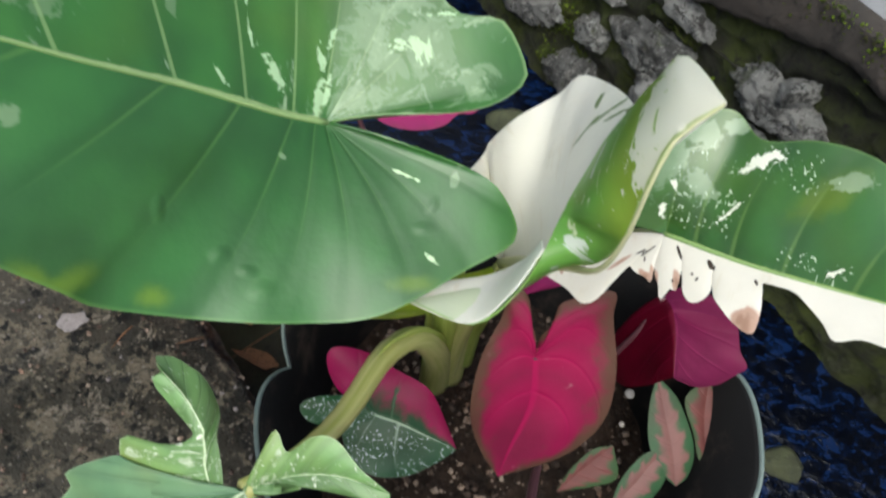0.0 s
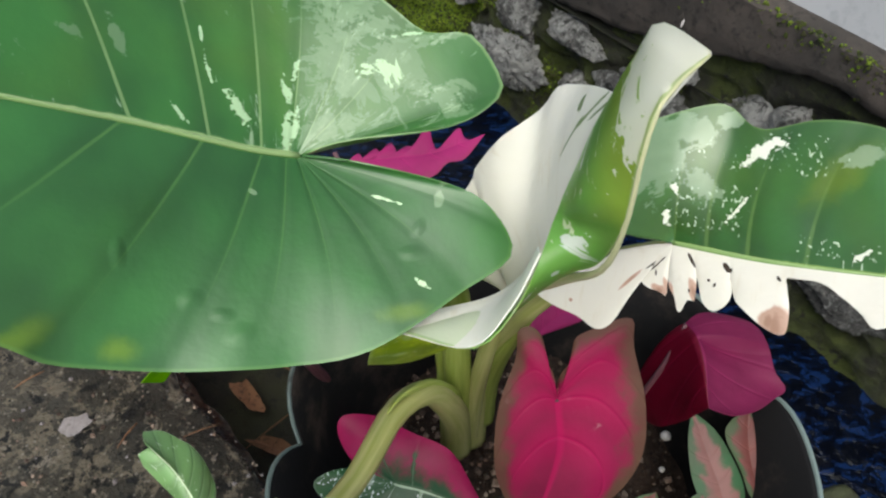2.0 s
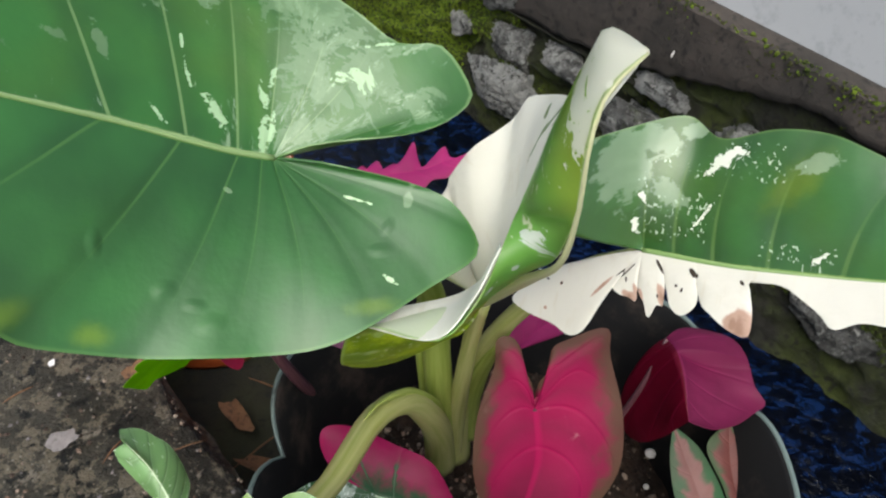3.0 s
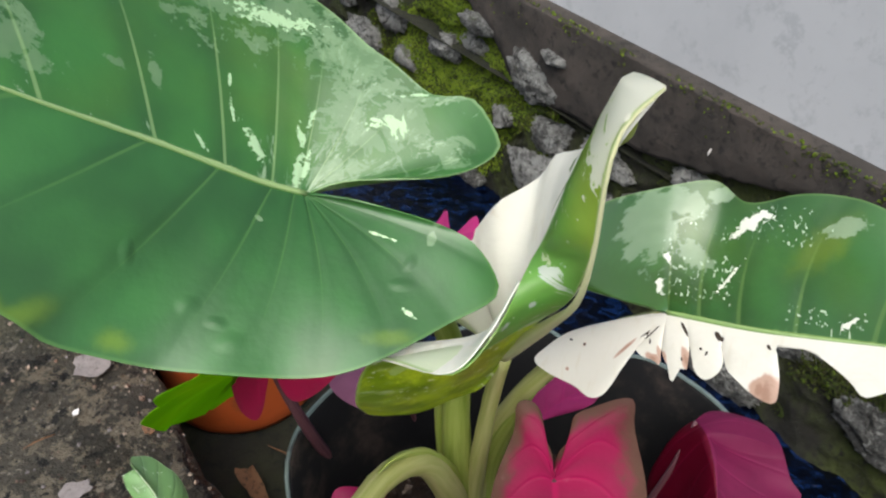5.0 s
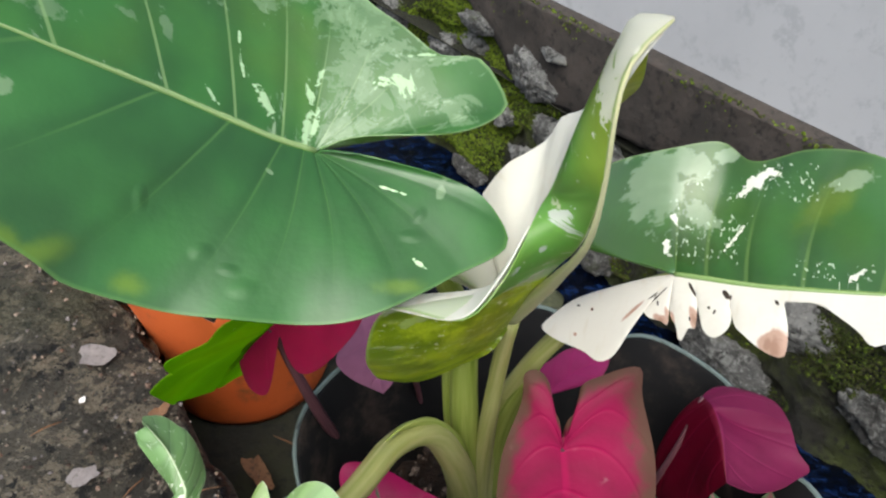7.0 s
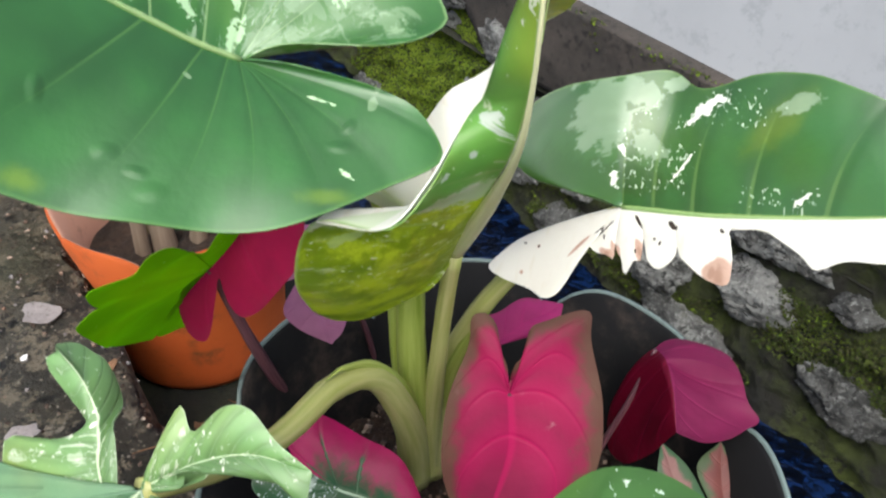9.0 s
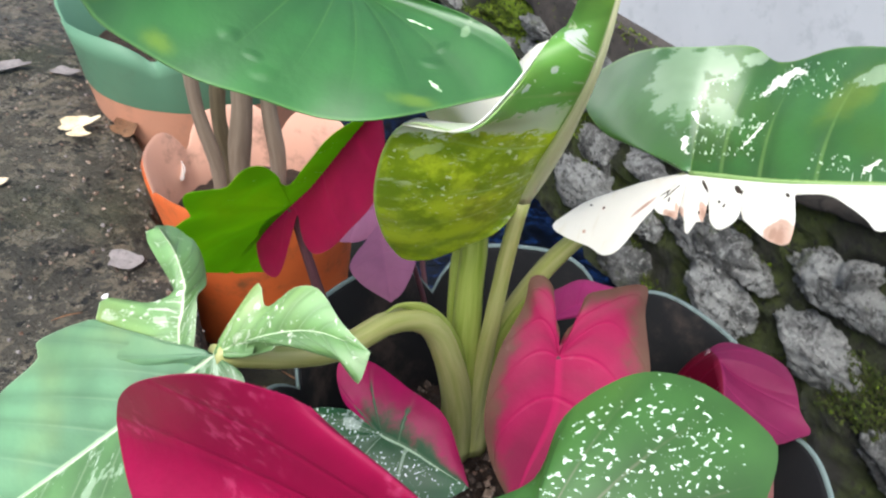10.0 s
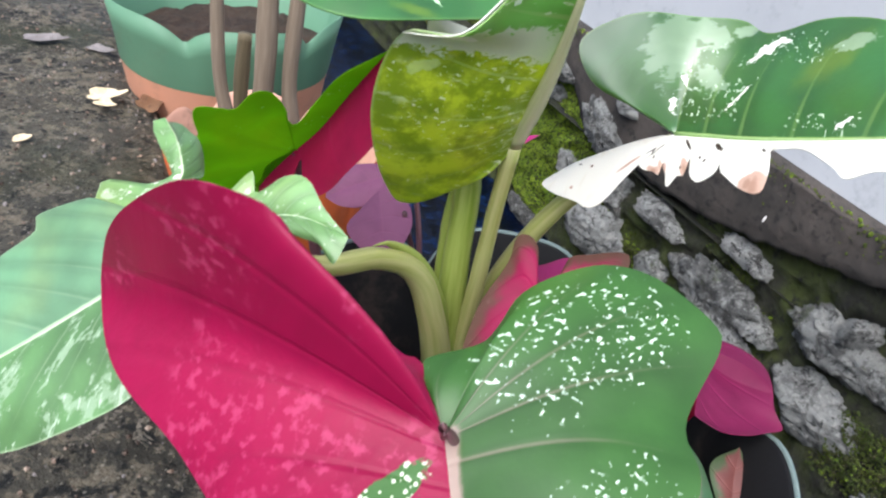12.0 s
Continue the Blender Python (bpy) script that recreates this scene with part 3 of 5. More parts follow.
def concrete():
    n = Net("weathered concrete")
    w = n.where()
    col = n.mix(n.step(n.noise(w, 5, 5, 0.6), 0.36, 0.62), (0.024, 0.021, 0.014), (0.088, 0.076, 0.055))
    col = n.mix(n.step(n.noise(w, 38, 7, 0.75), 0.50, 0.57), col, (0.20, 0.165, 0.115))
    col = n.mix(n.step(n.noise(w, 60, 6, 0.7), 0.54, 0.60), col, (0.008, 0.007, 0.005))
    col = n.mix(n.step(n.math("ADD", n.voronoi(w, 120), n.math("MULTIPLY", n.noise(w, 200, 3), 0.25)), 0.32, 0.22, 0, 0.8), col, (0.34, 0.30, 0.24))
    flakes = n.math("MULTIPLY", n.step(n.noise(w, 24, 8, 0.78, 0.5), 0.575, 0.60), n.step(n.noise(w, 150, 4, 0.7), 0.40, 0.52))
    col = n.mix(n.math("MULTIPLY", flakes, 0.85), col, (0.34, 0.29, 0.225))
    col = n.mix(n.step(n.noise(w, 3, 3), 0.54, 0.68, 0, 0.6), col, (0.060, 0.062, 0.024))
    h = n.math("ADD", n.noise(w, 40, 8, 0.7), n.math("MULTIPLY", n.noise(w, 220, 5, 0.7), 0.4))
    h = n.math("ADD", h, n.math("MULTIPLY", flakes, 0.15))
    return n.done(col, n.step(n.noise(w, 4, 4), 0.42, 0.60, 0.34, 0.85), h, 1.0, 0.025)


def stone_mat(name="grey stone", bare=0.0):
    """Rough grey stone with crusts of pale lichen, near-black blotches and a little moss."""
    n = Net(name)
    w = n.where()
    own = n.t.nodes.new("ShaderNodeObjectInfo").outputs["Random"]
    col = n.mix(n.step(n.noise(w, 16, 6, 0.65), 0.36, 0.64), (0.075, 0.072, 0.068), (0.21, 0.205, 0.20))
    crust = n.math("ADD", n.noise(w, 20, 8, 0.72, 0.6), n.math("MULTIPLY", n.math("SUBTRACT", own, 0.5 + bare), 0.12))
    col = n.mix(n.step(crust, 0.42, 0.56, 0, 0.85), col, (0.44, 0.435, 0.42))
    col = n.mix(n.step(n.noise(w, 75, 6, 0.7), 0.52, 0.66, 0, 0.7), col, (0.58, 0.58, 0.56))
    col = n.mix(n.step(n.noise(w, 34, 8, 0.75, 0.8), 0.52, 0.62, 0, 0.9), col, (0.030, 0.028, 0.025))
    col = n.mix(n.step(n.noise(w, 7, 5, 0.7), 0.60, 0.70, 0, 0.7), col, (0.075, 0.095, 0.02))
    h = n.math("ADD", n.noise(w, 26, 9, 0.72), n.math("MULTIPLY", n.noise(w, 110, 6, 0.7), 0.35))
    return n.done(col, n.step(crust, 0.45, 0.55, 0.55, 0.9), h, 1.0, 0.05)


m_slab = concrete()
# damp and moss, with the gap's shade put into the near-black tone
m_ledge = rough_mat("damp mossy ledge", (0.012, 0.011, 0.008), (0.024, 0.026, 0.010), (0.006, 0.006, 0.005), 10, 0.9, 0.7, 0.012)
m_mortar = rough_mat("dark mossy mortar", (0.018, 0.016, 0.011), (0.058, 0.074, 0.010), (0.007, 0.006, 0.005), 7, 0.85, 1.0, 0.03, None, 0.5)
m_band = rough_mat("dark render band", (0.038, 0.032, 0.028), (0.070, 0.056, 0.048), (0.018, 0.016, 0.014), 7, 0.85, 0.7, 0.012)
m_stone = stone_mat()
m_stone_dark = stone_mat("dark bare stone", 0.8)
m_moss = rough_mat("moss", (0.17, 0.27, 0.010), (0.26, 0.37, 0.018), (0.08, 0.13, 0.006), 22, 1.0, 1.0, 0.02)
m_wall = rough_mat("white wall paint", (0.44, 0.445, 0.47), (0.48, 0.485, 0.51), (0.40, 0.405, 0.43), 3, 0.9, 0.08, 0.004)
m_soil = rough_mat("dark potting soil", (0.034, 0.019, 0.012), (0.075, 0.042, 0.027), (0.012, 0.007, 0.005), 30, 0.95, 1.0, 0.012, (0.22, 0.12, 0.07))
m_grit = rough_mat("grit", (0.16, 0.09, 0.06), (0.36, 0.28, 0.22), (0.10, 0.06, 0.045), 40, 0.8, 0.5, 0.003)
m_pale_grit = rough_mat("white pellet", (0.70, 0.66, 0.64), (0.78, 0.74, 0.72), (0.6, 0.55, 0.52), 60, 0.7, 0.3, 0.002)
m_dark_grit = rough_mat("dark grit", (0.05, 0.03, 0.022), (0.09, 0.06, 0.045), (0.03, 0.02, 0.015), 40, 0.85, 0.5, 0.003)
m_moss_dark = rough_mat("dark moss", (0.06, 0.09, 0.008), (0.11, 0.14, 0.012), (0.03, 0.045, 0.005), 22, 1.0, 1.0, 0.02)
m_moss_dull = rough_mat("brown moss", (0.055, 0.062, 0.014), (0.085, 0.085, 0.022), (0.03, 0.03, 0.01), 22, 1.0, 1.0, 0.02)
m_wet_stone = rough_mat("wet stone", (0.05, 0.055, 0.03), (0.09, 0.10, 0.05), (0.03, 0.03, 0.025), 16, 0.4, 0.8, 0.01)
m_straw = rough_mat("straw petal", (0.62, 0.48, 0.30), (0.70, 0.58, 0.42), (0.5, 0.33, 0.18), 40, 0.8, 0.4, 0.003)
m_flake = rough_mat("lilac grey flake", (0.17, 0.145, 0.14), (0.24, 0.21, 0.205), (0.11, 0.095, 0.09), 40, 0.85, 0.4, 0.003)
m_dry = rough_mat("dry leaf", (0.13, 0.060, 0.028), (0.20, 0.10, 0.048), (0.05, 0.024, 0.012), 30, 0.8, 0.5, 0.004)


def plastic(name, a, b, rough=0.45, dirt=(0.08, 0.06, 0.045), amount=0.5, spec=0.5):
    n = Net(name)
    w = n.where()
    col = n.mix(n.noise(w, 8, 4), a, b)
    col = n.mix(n.math("MULTIPLY", n.step(n.noise(w, 16, 7, 0.7), 0.50, 0.72), amount), col, dirt)
    return n.done(col, n.math("ADD", rough, n.math("MULTIPLY", n.noise(w, 30, 4), 0.2)), n.noise(w, 180, 4), 0.15, 0.002, spec=spec)


m_black = plastic("black plastic", (0.005, 0.005, 0.006), (0.009, 0.008, 0.008), 0.65, (0.045, 0.033, 0.027), 0.85, 0.2)
m_rim = plastic("worn plastic lip", (0.11, 0.15, 0.14), (0.19, 0.235, 0.22), 0.5, (0.03, 0.035, 0.033), 0.95)
m_orange = plastic("orange plastic", (0.58, 0.13, 0.028), (0.46, 0.075, 0.018), 0.42, (0.14, 0.06, 0.022), 1.0)
m_lining = plastic("faded terracotta lining", (0.60, 0.30, 0.21), (0.66, 0.40, 0.30), 0.55, (0.16, 0.09, 0.06), 0.85)
m_green_pot = plastic("green plastic", (0.085, 0.19, 0.115), (0.11, 0.23, 0.14), 0.5, (0.09, 0.12, 0.08), 0.4)
m_terracotta = plastic("terracotta plastic", (0.58, 0.28, 0.18), (0.52, 0.24, 0.15), 0.5, (0.22, 0.14, 0.10), 0.5)
m_bark_dark = stalk("dark mossy bark", (0.10, 0.075, 0.04), (0.18, 0.14, 0.085), 4.0, 0.4, 0.02, 0.9)
m_wood = stalk("beige bark", (0.15, 0.11, 0.078), (0.25, 0.19, 0.14), 4.0, 0.5, 0.02, 0.85)


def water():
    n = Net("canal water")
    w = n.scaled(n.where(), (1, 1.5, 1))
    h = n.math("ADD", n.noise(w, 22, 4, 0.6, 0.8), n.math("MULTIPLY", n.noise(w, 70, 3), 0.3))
    # near-black water with blue patches painted in as the sky's reflection
    painted_sky = n.mix(n.step(n.noise(w, 26, 5, 0.7, 0.5), 0.46, 0.66), (0.0006, 0.0012, 0.004), (0.004, 0.014, 0.055))
    n.done(painted_sky, 0.10, h, 0.35, 0.02, spec=0.4)
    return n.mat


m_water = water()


# ---- the place: a slab, a lower ledge with a row of pots, a canal, a stone wall with a painted wall on it ----
ALONG = V(-0.70, 0.714, 0).normalized()      # the slab's edge
OUT = V(0.714, 0.70, 0).normalized()         # from the slab to the canal
EDGE = V(-0.105, -0.105, 0)
W_ALONG, W_OUT = V(-0.67, 0.742, 0).normalized(), V(0.742, 0.67, 0).normalized()
W_FOOT = V(0.54, 1.03, 0)
SLAB_Z, LEDGE_Z, WATER_Z, BAND_Z, CAP_Z = 0.145, -0.03, -0.60, -0.17, 0.05


def sheet(cols, rows, place):
    bm = bmesh.new()
    g = [[bm.verts.new(place(i, j)) for j in rows] for i in cols]
    for a, b in zip(g, g[1:]):
        for j in range(len(rows) - 1):
            bm.faces.new((a[j], b[j], b[j + 1], a[j + 1]))
    return bm


def slab_place(s, k):
    """k under 0: over the edge and down its face."""
    chip = 0.022 * noise.noise(V(s * 5, 0, 3)) + 0.008 * noise.noise(V(s * 23, 1, 3))
    p = EDGE + ALONG * s
    if k <= 0:
        drop = -k
        q = p + OUT * (chip + min(drop, 0.012) - 0.01 + 0.012 * noise.noise(V(s * 9, drop * 20, 0)))
        return q + V(0, 0, SLAB_Z - drop)
    q = p - OUT * (k - chip * max(0, 1 - k * 3))
    lump = 0.006 * noise.noise(q * 7) + 0.003 * noise.noise(q * 25)
    return q + V(0, 0, SLAB_Z + lump - 0.006 * max(0, 1 - k / 0.02))


fine = [x * 0.02 for x in range(-40, 90)]
spans = [-30, -12, -4, -3, -2, -1.4] + fine + [2, 2.6, 3.5, 5, 7, 14, 30]
depth = [-0.2, -0.15, -0.1, -0.06, -0.03, -0.012, -0.004, 0.004, 0.012] + [0.03 * k for k in range(1, 22)] + [0.75, 1, 1.4, 2, 3, 4.5, 9, 18, 40]
pavement = part("pavement", sheet(spans, depth[::-1], slab_place), m_slab)
tagged(pavement, "dark weathered concrete slab with litter, chipped edge", "pavement", kind="structure")
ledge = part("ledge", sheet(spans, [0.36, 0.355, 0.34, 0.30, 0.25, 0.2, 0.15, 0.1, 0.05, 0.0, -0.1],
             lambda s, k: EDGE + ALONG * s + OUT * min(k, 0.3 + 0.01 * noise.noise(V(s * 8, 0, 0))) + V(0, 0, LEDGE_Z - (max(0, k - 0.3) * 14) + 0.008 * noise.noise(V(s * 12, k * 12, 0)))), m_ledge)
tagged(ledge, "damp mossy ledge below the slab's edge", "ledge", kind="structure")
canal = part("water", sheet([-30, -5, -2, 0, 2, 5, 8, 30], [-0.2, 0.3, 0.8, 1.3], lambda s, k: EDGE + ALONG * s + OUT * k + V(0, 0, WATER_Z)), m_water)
tagged(canal, "dark rippled canal water mirroring the sky, its blue painted in", "water", kind="structure")


def band_low(s):
    """The uneven lower edge of the cement band: stones climb higher at both ends."""
    knots = ((-1.5, 0.00), (-0.12, -0.030), (0.07, -0.086), (0.30, -0.160), (0.84, -0.215), (0.96, -0.11), (1.1, -0.045), (3.0, -0.04))
    s = min(max(s, -1.49), 2.99)
    for (a, p), (b, q) in zip(knots, knots[1:]):
        if s <= b:
            return p + (q - p) * (s - a) / (b - a) + 0.014 * noise.noise(V(s * 9, 3, 1)) + 0.008 * noise.noise(V(s * 31, 5, 1))


def wall_face(s, z):
    p = W_FOOT + W_ALONG * s + V(0, 0, z)
    crag = abs(noise.noise(V(s * 7 + z * 4, z * 13, 5)))
    lump = 0.03 * noise.noise(V(s * 5, z * 5, 0)) + 0.014 * noise.noise(V(s * 18, z * 22, 2)) + 0.05 * crag + 0.008 * noise.noise(V(s * 50, z * 60, 2))
    under = min(1, max(0, (band_low(s) - z) / 0.03 + 0.5))
    return p + W_OUT * (-0.14 * max(0, BAND_Z - z) + lump * (0.3 + 0.7 * under))


ws = [-30, -12, -5, -3, -2, -1.4] + [x * 0.0125 for x in range(-80, 170)] + [2.3, 2.6, 3.5, 5, 7, 14, 30]
wall = part("wall_far", sheet(ws, [-0.85, -0.7] + [-0.62 + 0.0125 * k for k in range(52)], wall_face), m_mortar)
tagged(wall, "dark mossy canal wall of rough grey stones in mortar", "stone wall", kind="structure")


def band_face(s, k):
    low = band_low(s)
    z = low + (CAP_Z - low) * min(1, max(0, k))
    edge = 0.03 * max(0, -k) + max(0, k - 1) * 0.5 + 0.010 * max(0, 0.25 - k) * 4
    return W_FOOT + W_ALONG * s + V(0, 0, z) + W_OUT * (-0.037 + edge + 0.010 * noise.noise(V(s * 6, z * 8, 7)) + 0.004 * noise.noise(V(s * 24, z * 26, 2)))


band = part("wall_band", sheet(ws, [-1, 0, 0.06, 0.12, 0.2, 0.3, 0.45, 0.6, 0.75, 0.9, 0.97, 1.0, 1.16], band_face), m_band)
tagged(band, "smooth dark cement band on top of the stone wall", "wall", kind="structure")


def white_face(s, k):
    """Up the front, over the top, 0.2 m thick, and down the back."""
    z, back = (k, 0.0) if k <= 0.85 else ((0.85, 0.2) if k < 2 else (-0.85, 0.2))
    return W_FOOT + W_ALONG * s + V(0, 0, z) + W_OUT * (0.03 + back + 0.004 * noise.noise(V(s * 3, z * 3, 1)))


white = part("wall_white", sheet(ws, [0.02, 0.05, 0.1, 0.3, 0.6, 0.85, 1, 2], white_face), m_wall)
tagged(white, "pale grey-white painted house wall", "wall", kind="structure")

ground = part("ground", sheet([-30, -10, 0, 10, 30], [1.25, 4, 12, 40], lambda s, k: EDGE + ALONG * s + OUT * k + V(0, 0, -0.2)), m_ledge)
tagged(ground, "dark earth behind the painted wall", "ground", kind="structure")


# ---- pots ----
def petal(a, lobes, turn):
    """1 in the middle of a petal of the rim, 0 in the notch between two."""
    return abs(math.cos(lobes / 2 * (a - turn)))


def pot_body(name, parent, rings, mat, lobes=0, depth=0.1, dip=0.0, turn=0.0, sides=126, label=""):
    """rings: radius, height and how far the petals show, from the inside's foot up, over the lip and down outside."""
    bm = bmesh.new()
    g = []
    for r, z, k in rings:
        ring = []
        for j in range(sides):
            a = 2 * math.pi * j / sides
            x = 1 - petal(a, lobes, turn) if lobes else 0
            rr = r * (1 - depth * k * x ** 2.2) * (1 + 0.006 * noise.noise(V(math.cos(a) * 2, math.sin(a) * 2, z * 4)))
            ring.append(bm.verts.new((rr * math.cos(a), rr * math.sin(a), z - dip * k * x ** 2.2)))
        g.append(ring)
    for a, b in zip(g, g[1:]):
        for j in range(sides):
            bm.faces.new((a[j], a[(j + 1) % sides], b[(j + 1) % sides], b[j]))
    bmesh.ops.recalc_face_normals(bm, faces=bm.faces)
    return part(name, bm, mat, parent, label)


def soil_disc(name, radius, z, at, label, seed=0):
    bm = bmesh.new()
    mid = bm.verts.new((0, 0, z + 0.01))
    last = None
    rings = []
    for i in range(1, 25):
        r = radius * i / 24
        rings.append([bm.verts.new((r * math.cos(a), r * math.sin(a), z + 0.012 * (1 - i / 24) + 0.010 * noise.noise(V(r * math.cos(a) * 25, r * math.sin(a) * 25, seed)) + 0.005 * noise.noise(V(r * math.cos(a) * 90, r * math.sin(a) * 90, seed))))
                      for a in [2 * math.pi * j / 72 for j in range(72)]])
    for j in range(72):
        bm.faces.new((mid, rings[0][j], rings[0][(j + 1) % 72]))
    for a, b in zip(rings, rings[1:]):
        for j in range(72):
            bm.faces.new((a[j], b[j], b[(j + 1) % 72], a[(j + 1) % 72]))
    ob = part(name, bm, m_soil)
    ob.location = at
    return tagged(ob, label, "soil", kind="stuff")


NOTCH = radians(180 / 7)
main_pot = thing("plant_pot", "large black plastic pot with petal-shaped rim and worn pale lip", "plant pot", (0, 0, LEDGE_Z), "pots on the ledge")
main_wall = pot_body("pot_wall", main_pot, [(0.10, 0.015, 0), (0.128, 0.12, 0.2), (0.156, 0.22, 0.6), (0.182, 0.325, 1), (0.188, 0.327, 1), (0.162, 0.22, 0.6), (0.134, 0.12, 0.2), (0.105, 0.0, 0), (0.02, 0.0, 0)], m_black, 7, 0.08, 0.035, math.pi - NOTCH)
pot_body("lip", main_wall, [(0.1852, 0.3262, 1), (0.1858, 0.3282, 1), (0.1880, 0.3283, 1), (0.1886, 0.3265, 1), (0.1852, 0.3258, 1)], m_rim, 7, 0.08, 0.035, math.pi - NOTCH, label="pale worn rim edge")
soil_disc("potting_soil", 0.150, 0.165, (0, 0, 0), "dark crumbly potting soil with grit in the black pot")

orange_pot = thing("plant_pot", "orange plastic pot with petal-shaped rim, stained, woody stems inside", "plant pot", (-0.375, 0.34, LEDGE_Z), "pots on the ledge")
pot_body("pot_wall", orange_pot, [(0.1295, 0.248, 1), (0.132, 0.242, 1), (0.114, 0.15, 0.3), (0.107, 0.03, 0), (0.110, 0.015, 0), (0.104, 0.0, 0), (0.02, 0.0, 0)], m_orange, 6, 0.07, 0.045, radians(-165))
pot_body("lining", orange_pot, [(0.09, 0.02, 0), (0.108, 0.15, 0.3), (0.126, 0.245, 1), (0.1295, 0.2485, 1)], m_lining, 6, 0.07, 0.045, radians(-165), label="pale faded inner face of the rim")
soil_disc("potting_soil", 0.108, 0.130, (-0.375, 0.34, 0), "dark soil in the orange pot", 3)

green_pot = thing("plant_pot", "green plastic pot with petal-shaped rim and terracotta base", "plant pot", (-0.60, 0.585, LEDGE_Z), "pots on the ledge")
pot_body("pot_wall", green_pot, [(0.12, 0.06, 0), (0.14, 0.17, 0.2), (0.174, 0.315, 1), (0.179, 0.318, 1), (0.170, 0.28, 0.6), (0.160, 0.222, 0.1), (0.157, 0.212, 0)], m_green_pot, 6, 0.07, 0.03, radians(-106))
pot_body("pot_base", green_pot, [(0.158, 0.216, 0), (0.156, 0.205, 0), (0.143, 0.12, 0), (0.120, 0.0, 0), (0.02, 0, 0)], m_terracotta, label="terracotta-coloured lower half")
soil_disc("potting_soil", 0.150, 0.215, (-0.60, 0.585, 0), "pale dry soil in the green pot", 5)

shrub = thing("woody_shrub", "bare beige woody stems growing in the orange pot", "potted plant", (-0.37, 0.31, 0.13))
for foot, head, r in (((-0.410, 0.303, 0.125), (-0.426, 0.299, 0.402), 0.0080), ((-0.389, 0.317, 0.125), (-0.376, 0.320, 0.411), 0.0124), ((-0.357, 0.334, 0.125), (-0.348, 0.336, 0.415), 0.0094), ((-0.421, 0.341, 0.125), (-0.418, 0.342, 0.333), 0.0094)):
    foot, head = Vector(foot) - shrub.location, Vector(head) - shrub.location
    way = head - foot
    bend = V(0.006 * math.sin(r * 900), 0.004, 0)
    bm = tube([foot, foot + way * 0.3 + bend, foot + way * 0.6 - bend * 0.6, head], [r * 1.2, r, r * 1.08, r * 0.92, r * 0.98, r * 0.85], n=30)
    part("stem", bm, m_bark_dark if head.z < 0.22 else m_wood, shrub)

# ---- the marbled plant in the black pot ----
plant = thing("marbled_plant", "large-leaved green and cream marbled plant in the black pot", "potted plant", (0, 0, 0))
MID_A = [(-0.134, -0.009, 0.559), (-0.147, -0.017, 0.568), (-0.160, -0.025, 0.579), (-0.175, -0.034, 0.592), (-0.197, -0.051, 0.613), (-0.222, -0.068, 0.634), (-0.250, -0.100, 0.657)]
leaf_a = leaf(plant, MID_A,
     [([(-0.134, -0.009, 0.559), (-0.115, -0.008, 0.568), (-0.079, 0.006, 0.565), (-0.062, 0.020, 0.566), (-0.058, 0.032, 0.570), (-0.072, 0.043, 0.582), (-0.092, 0.041, 0.583), (-0.116, 0.052, 0.595), (-0.146, 0.068, 0.610), (-0.185, 0.075, 0.630), (-0.220, 0.040, 0.648), (-0.235, -0.010, 0.650), (-0.247, -0.060, 0.655), (-0.250, -0.100, 0.657)],
       [0, 0, 0, 0, 0, 0, 0, 0, 0.03, 0.16, 0.34, 0.56, 0.80, 1], 0.003, 0),
      ([(-0.134, -0.009, 0.559), (-0.114, -0.013, 0.562), (-0.085, -0.016, 0.558), (-0.063, -0.019, 0.551), (-0.050, -0.035, 0.543), (-0.069, -0.053, 0.539), (-0.098, -0.078, 0.537), (-0.124, -0.088, 0.540), (-0.151, -0.096, 0.547), (-0.171, -0.102, 0.556), (-0.184, -0.107, 0.566), (-0.189, -0.109, 0.577), (-0.205, -0.112, 0.598), (-0.225, -0.112, 0.622), (-0.242, -0.110, 0.645), (-0.250, -0.100, 0.657)],
       [0, 0, 0, 0, 0, 0, 0, 0.02, 0.08, 0.16, 0.22, 0.26, 0.36, 0.52, 0.75, 1], 0.003, 1)], [m_leaf_vari, m_leaf_plain], "broad green leaf, one half marbled with cream", veins=9, seed=1, wave=0.0055, relax=12, level=True)
# the torn cream half: the rounded lobe by the stalk, the fingers between the tears, the run to the tip
B_LOBE = [(0.035, 0.021, 0.487), (0.021, 0.026, 0.477), (0.007, 0.031, 0.466), (-0.009, 0.034, 0.452), (-0.019, 0.031, 0.440), (-0.023, 0.027, 0.434), (-0.016, 0.018, 0.436), (-0.004, 0.007, 0.442), (0.004, -0.002, 0.445), (0.011, -0.002, 0.451), (0.016, 0.005, 0.460), (0.021, 0.013, 0.469), (0.025, 0.015, 0.474), (0.029, 0.019, 0.481)]
B_FINGERS = [(0.025, 0.014, 0.473), (0.023, 0.011, 0.471), (0.026, 0.007, 0.471), (0.030, 0.004, 0.473), (0.033, 0.001, 0.474), (0.033, 0.010, 0.479), (0.034, 0.019, 0.485), (0.034, 0.010, 0.480), (0.034, 0.003, 0.477), (0.036, -0.001, 0.476), (0.037, -0.007, 0.473), (0.038, -0.008, 0.474), (0.041, -0.004, 0.479), (0.043, -0.006, 0.480), (0.044, 0.003, 0.486), (0.043, 0.012, 0.490), (0.045, 0.000, 0.485), (0.046, -0.007, 0.482), (0.049, -0.012, 0.482), (0.052, -0.013, 0.485), (0.055, -0.011, 0.489), (0.056, -0.007, 0.492), (0.055, -0.001, 0.495), (0.055, 0.005, 0.497)]
